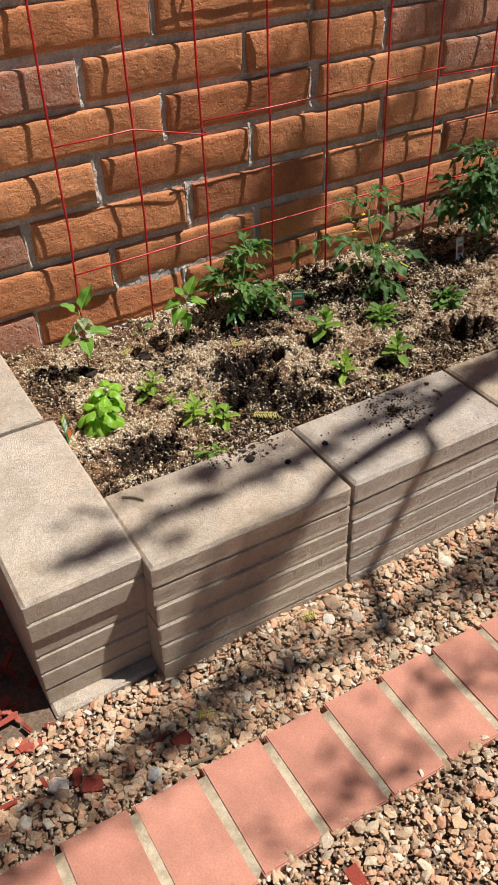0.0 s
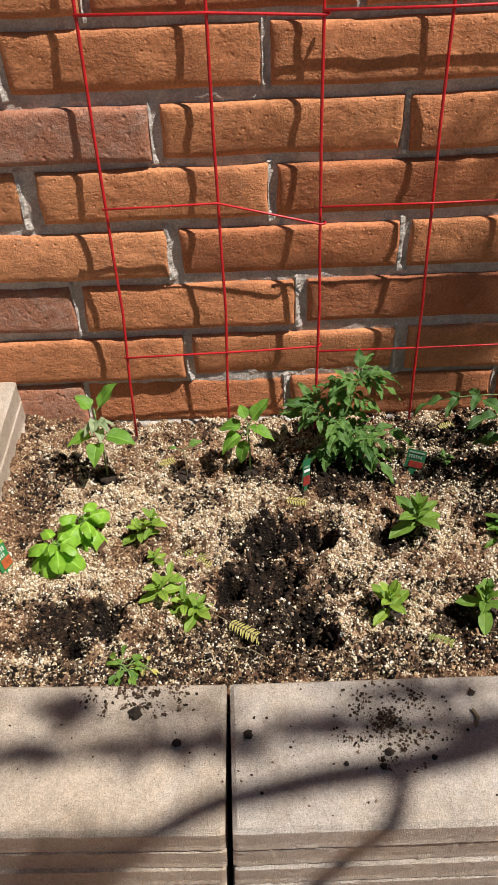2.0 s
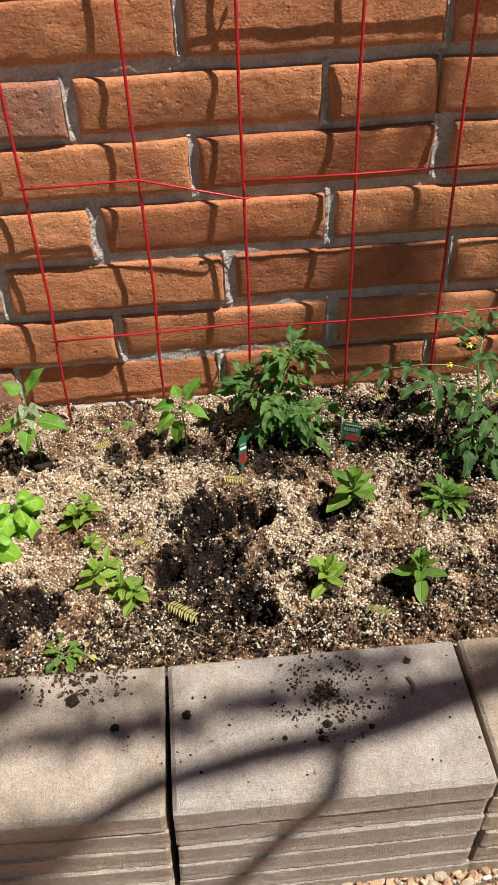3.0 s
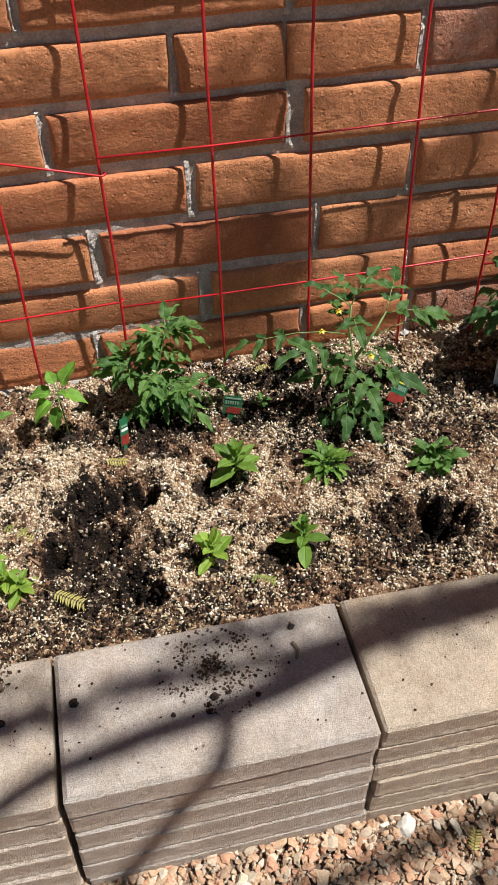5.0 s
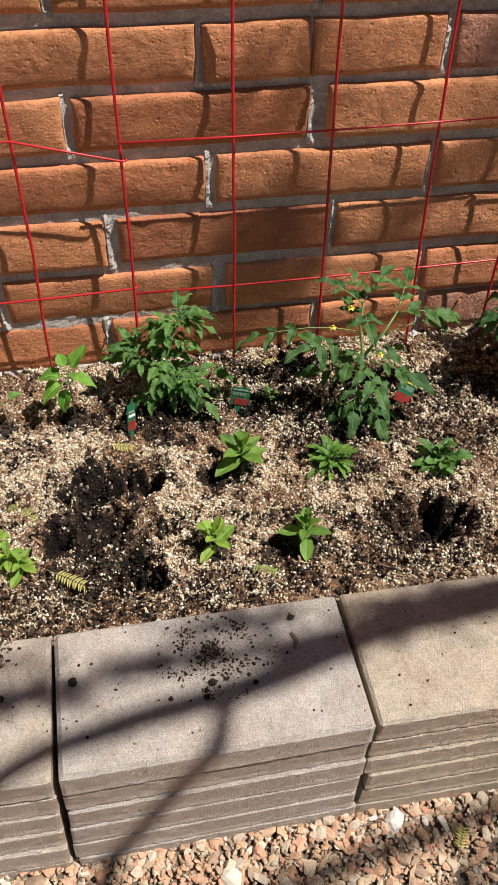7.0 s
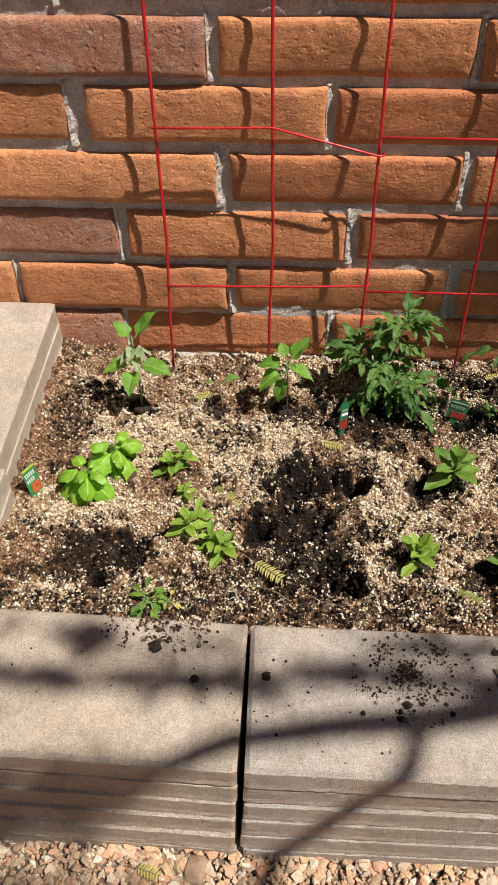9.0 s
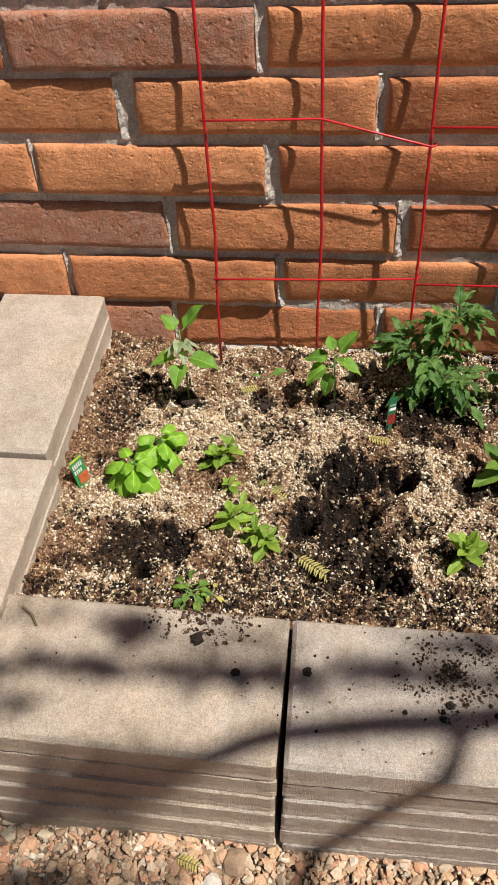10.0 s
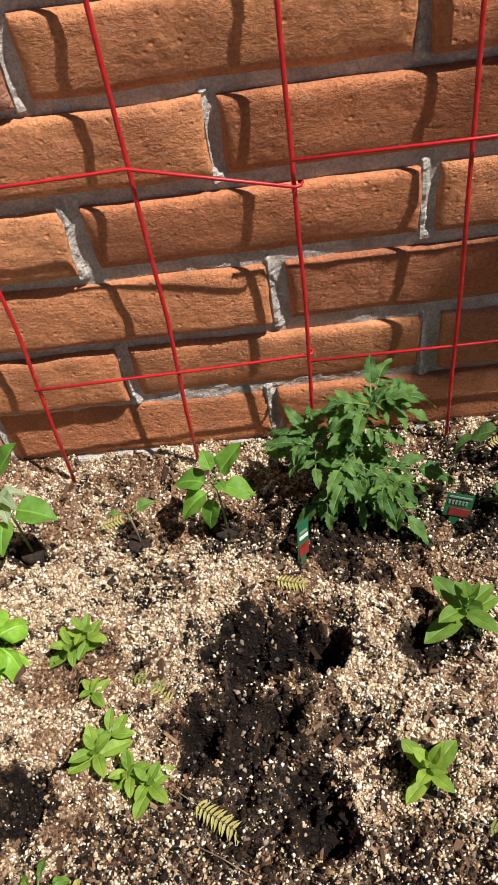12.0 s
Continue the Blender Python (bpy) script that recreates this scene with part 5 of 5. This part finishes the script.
twig([(0.40, -0.545, soil_z(0.40, -0.545) + 0.004), (0.425, -0.56, soil_z(0.425, -0.56) + 0.005), (0.45, -0.575, soil_z(0.45, -0.575) + 0.004)], 0.0008, "thin dry stalk lying on the soil")
twig([(0.81, -0.345, soil_z(0.81, -0.345) + 0.004), (0.835, -0.350, soil_z(0.835, -0.35) + 0.006), (0.855, -0.340, soil_z(0.855, -0.34) + 0.012)], 0.0013, "pale dry stalk lying on the soil")


# ---------------- small pot on the slab ----------------
def pot(place, r, h):
    ob = thing("flower_pot", place, "small dark blue plastic pot standing on the slab", "pot")
    bm = bmesh.new()
    profile = [(r * 0.78, 0.0), (r * 0.98, h * 0.86), (r * 1.08, h * 0.86), (r * 1.10, h), (r * 1.0, h), (r * 0.90, h * 0.75)]
    rings = [[bm.verts.new((q * math.cos(a), q * math.sin(a), z)) for a in (2 * math.pi * k / 28 for k in range(28))] for q, z in profile]
    for a, b in zip(rings, rings[1:]):
        for k in range(28):
            bm.faces.new((a[k], a[(k + 1) % 28], b[(k + 1) % 28], b[k]))
    bm.faces.new(rings[0][::-1])
    part("body", bm, plain("dark_blue_plastic", (0.012, 0.022, 0.05), 0.35, 0.15), ob, smooth=True)
    bm = bmesh.new()
    bmesh.ops.create_circle(bm, cap_ends=True, segments=24, radius=r * 0.93, matrix=Matrix.Translation((0, 0, h * 0.8)))
    part("soil_fill", bm, CRUMB, ob)
    return ob


pot((1.111, -0.676, cap_z(1.111)), 0.036, 0.045)
box = thing("seed_box", (1.147, -0.608, soil_z(1.147, -0.608) - 0.002), "small green cardboard seed box beside the pot", "box", turn=8)
bm = bmesh.new()
bmesh.ops.create_cube(bm, size=1.0)
for v in bm.verts:
    v.co = Vector((v.co.x * 0.07, v.co.y * 0.020, v.co.z * 0.028 + 0.014))
bmesh.ops.bevel(bm, geom=bm.edges[:], offset=0.001, segments=1, affect="EDGES")
part("carton", bm, plain("green_card", (0.02, 0.22, 0.09), 0.45, 0.1), box)


# ---------------- the tree that shades the bed ----------------
BARK_SKIN = plain("grey_tree_bark", (0.16, 0.12, 0.09), 0.9, 0.3, 30, 0.8)
CROWN = leaf_material("tree_leaf", (0.05, 0.10, 0.03), (0.09, 0.16, 0.045))
tree = thing("shade_tree", (3.4, -2.6, ground_z(2.5)), "leafy garden tree beside the bed", "tree")
TREE = Vector((3.4, -2.6, ground_z(2.5)))


def aloft(x, y, z, far):
    """The place above (x, y, z) towards the sun, as seen from the tree's foot."""
    return Vector((x, y, z)) + SUN * far - TREE


def limb(points, far, r0, r1, root=None):
    pts = [aloft(x, y, 0.24, far + d) for x, y, d in points]
    if root is not None:
        pts.append(root)
    n = len(pts)
    return part("limb", tube(bmesh.new(), pts, [r0 + (r1 - r0) * (i / (n - 1)) ** 1.8 for i in range(n)], 7), BARK_SKIN, tree, smooth=True)


FORK = Vector((0.0, 0.0, 1.75))
part("trunk", tube(bmesh.new(), [(0, 0, -0.1), (0.03, 0.02, 0.5), (-0.02, 0.0, 1.1), (0, 0, 1.75)], [0.12, 0.10, 0.085, 0.075], 12), BARK_SKIN, tree, smooth=True)
limb([(0.03, -0.752, 0), (0.10, -0.740, 0.02), (0.16, -0.742, 0.03), (0.23, -0.744, 0.04), (0.30, -0.736, 0.05), (0.375, -0.738, 0.06), (0.444, -0.724, 0.08), (0.487, -0.712, 0.09), (0.53, -0.710, 0.1), (0.60, -0.713, 0.12), (0.69, -0.712, 0.14), (0.80, -0.700, 0.18), (1.3, -0.66, 0.3)], 3.9, 0.006, 0.020, FORK)
limb([(0.12, -0.935, 0), (0.189, -0.893, 0), (0.230, -0.877, 0.0), (0.266, -0.857, 0.01), (0.318, -0.843, 0.02), (0.345, -0.828, 0.02), (0.393, -0.806, 0.03), (0.447, -0.796, 0.04), (0.515, -0.781, 0.05), (0.584, -0.772, 0.06), (0.654, -0.760, 0.06), (0.704, -0.747, 0.08), (0.75, -0.731, 0.09), (0.80, -0.713, 0.1), (0.86, -0.694, 0.12), (0.93, -0.687, 0.13), (0.98, -0.681, 0.14), (1.075, -0.669, 0.15), (1.35, -0.62, 0.2)], 3.1, 0.012, 0.038, FORK)
limb([(0.515, -1.06, 0), (0.532, -1.0, 0), (0.551, -0.947, 0), (0.576, -0.892, 0.0), (0.584, -0.868, 0.01), (0.594, -0.845, 0.01), (0.607, -0.820, 0.02), (0.614, -0.796, 0.03), (0.632, -0.774, 0.04), (0.66, -0.757, 0.06)], 3.05, 0.017, 0.008)
limb([(-0.2, -1.02, 0), (-0.05, -1.0, 0), (0.15, -0.985, 0.02), (0.4, -1.03, 0.05), (0.7, -1.00, 0.1), (1.0, -0.95, 0.15), (1.4, -0.9, 0.2)], 3.8, 0.010, 0.022, FORK)
limb([(-0.14, -0.770, 0.0), (-0.05, -0.760, 0.0), (0.03, -0.752, 0.02)], 3.9, 0.008, 0.006)


def sprays(far, seed, spots):
    """Leafy sprays of the crown; spots: middle, half widths, number of leaves."""
    rnd = random.Random(seed)
    for x, y, z, rx, ry, n in spots:
        bm = bmesh.new()
        for _ in range(n):
            q = aloft(x + rnd.gauss(0, rx), y + rnd.gauss(0, ry), z, far + rnd.uniform(-0.15, 0.15))
            a = Vector((rnd.gauss(0, 1), rnd.gauss(0, 1), rnd.gauss(0, 0.5))).normalized()
            w = a.orthogonal().normalized()
            length, width = rnd.uniform(0.020, 0.036), rnd.uniform(0.004, 0.007)
            vs = [bm.verts.new(q + a * length * u + w * width * v + Vector((0, 0, 0.003)) * abs(v)) for u, v in ((-1, 0), (-0.3, 1), (0.4, 0.8), (1, 0), (0.4, -0.8), (-0.3, -1))]
            bm.faces.new(vs)
        part("crown_spray", bm, CROWN, tree)


def clump(at, r, n, seed):
    """A loose clump of leaves, added unseen to the crown."""
    rnd = random.Random(seed)
    bm = bmesh.new()
    for _ in range(n):
        q = Vector(at) + Vector((rnd.gauss(0, r), rnd.gauss(0, r), rnd.gauss(0, r * 0.6)))
        a = Vector((rnd.gauss(0, 1), rnd.gauss(0, 1), rnd.gauss(0, 0.5))).normalized()
        w = a.orthogonal().normalized()
        length, width = rnd.uniform(0.030, 0.055), rnd.uniform(0.008, 0.013)
        bm.faces.new([bm.verts.new(q + a * length * u + w * width * v) for u, v in ((-1, 0), (-0.3, 1), (0.4, 0.8), (1, 0), (0.4, -0.8), (-0.3, -1))])
    part("crown_clump", bm, CROWN, tree)


# unseen boughs added round the fork to fill out the crown
for i, (x, y, z, r) in enumerate(((0.0, 0.0, 2.2, 0.22), (0.5, -0.2, 2.1, 0.22), (0.9, 0.1, 2.5, 0.25), (0.4, -0.6, 2.5, 0.25), (0.3, 0.4, 2.7, 0.25), (-0.1, -0.5, 2.6, 0.22), (0.6, 0.0, 3.0, 0.28), (0.2, -0.3, 3.2, 0.25), (0.9, -0.6, 2.9, 0.25), (0.0, 0.3, 2.4, 0.2))):
    part("bough", tube(bmesh.new(), [FORK, FORK.lerp(Vector((x, y, z)), 0.55) + Vector((0, 0, 0.08)), (x, y, z)], [0.040, 0.024, 0.010], 7), BARK_SKIN, tree, smooth=True)
    clump((x, y, z), r, 380, 90 + i)
# unseen foliage added to shade the ground behind the camera and cut its bounce
rnd = random.Random(31)
for i in range(30):
    x, y, z = rnd.uniform(-2.6, 0.9), rnd.uniform(-1.9, 0.05), rnd.uniform(2.1, 3.3)
    part("bough", tube(bmesh.new(), [FORK, FORK.lerp(Vector((x, y, z)), 0.5) + Vector((0, 0, 0.15)), (x, y, z)], [0.036, 0.022, 0.009], 6), BARK_SKIN, tree, smooth=True)
    clump((x, y, z), 0.27, 460, 300 + i)
sprays(3.4, 1, [(0.183, -0.686, 0.24, 0.022, 0.012, 40), (0.12, -0.742, 0.24, 0.05, 0.008, 45), (0.30, -0.735, 0.24, 0.05, 0.010, 60), (0.40, -0.730, 0.24, 0.04, 0.010, 36), (0.34, -0.690, 0.24, 0.05, 0.016, 24), (0.53, -0.710, 0.24, 0.04, 0.008, 60), (0.66, -0.668, 0.24, 0.05, 0.010, 50), (0.90, -0.685, 0.23, 0.06, 0.018, 150), (1.02, -0.676, 0.23, 0.07, 0.012, 150), (0.22, -0.873, 0.24, 0.045, 0.012, 260), (0.07, -0.80, 0.24, 0.02, 0.010, 16), (-0.05, -0.762, 0.25, 0.05, 0.012, 50), (0.03, -0.675, 0.24, 0.05, 0.012, 20)])
sprays(3.3, 2, [(-0.30, -1.02, 0.0, 0.08, 0.03, 110), (-0.05, -0.98, 0.0, 0.12, 0.03, 170), (0.15, -0.93, 0.0, 0.08, 0.03, 100), (0.68, -0.98, -0.03, 0.08, 0.03, 130), (0.45, -1.13, 0.0, 0.12, 0.03, 70), (0.15, -1.2, 0.0, 0.10, 0.03, 60), (0.6, -1.38, -0.03, 0.12, 0.05, 140), (1.02, -0.94, -0.05, 0.05, 0.03, 80)])
sprays(2.8, 3, [(0.79, 0.0, 0.42, 0.04, 0.006, 100), (0.86, 0.0, 0.36, 0.035, 0.006, 70), (1.18, 0.0, 0.56, 0.02, 0.004, 26), (1.06, 0.0, 0.45, 0.03, 0.004, 22), (1.25, 0.0, 0.74, 0.05, 0.004, 50), (0.78, 0.0, 0.28, 0.05, 0.005, 70), (0.86, 0.0, 0.70, 0.06, 0.006, 22)])


# ---------------- pieces of the wall and the paving ----------------
for i, (x0, x1, z0, z1, mat_) in enumerate(bricks):
    raw("brick", *brick(x0, x1, z0, z1, i + 1), mat_, smooth=True, parent=wall)
paver_data = paver_mesh()
rnd = random.Random(4)
for k in range(28):
    x = -1.30 + 0.1163 * k + 0.0365
    ob = new("paver", paver_data)
    ob.parent = edging
    ob.matrix_basis = Matrix.Translation((x, -1.149 + rnd.uniform(-0.003, 0.003), ground_z(x) - 0.014 + rnd.uniform(-0.001, 0.001))) @ Matrix.Rotation(rnd.uniform(-0.012, 0.012), 4, "Z") @ Matrix.Rotation(math.atan(0.058), 4, "Y")
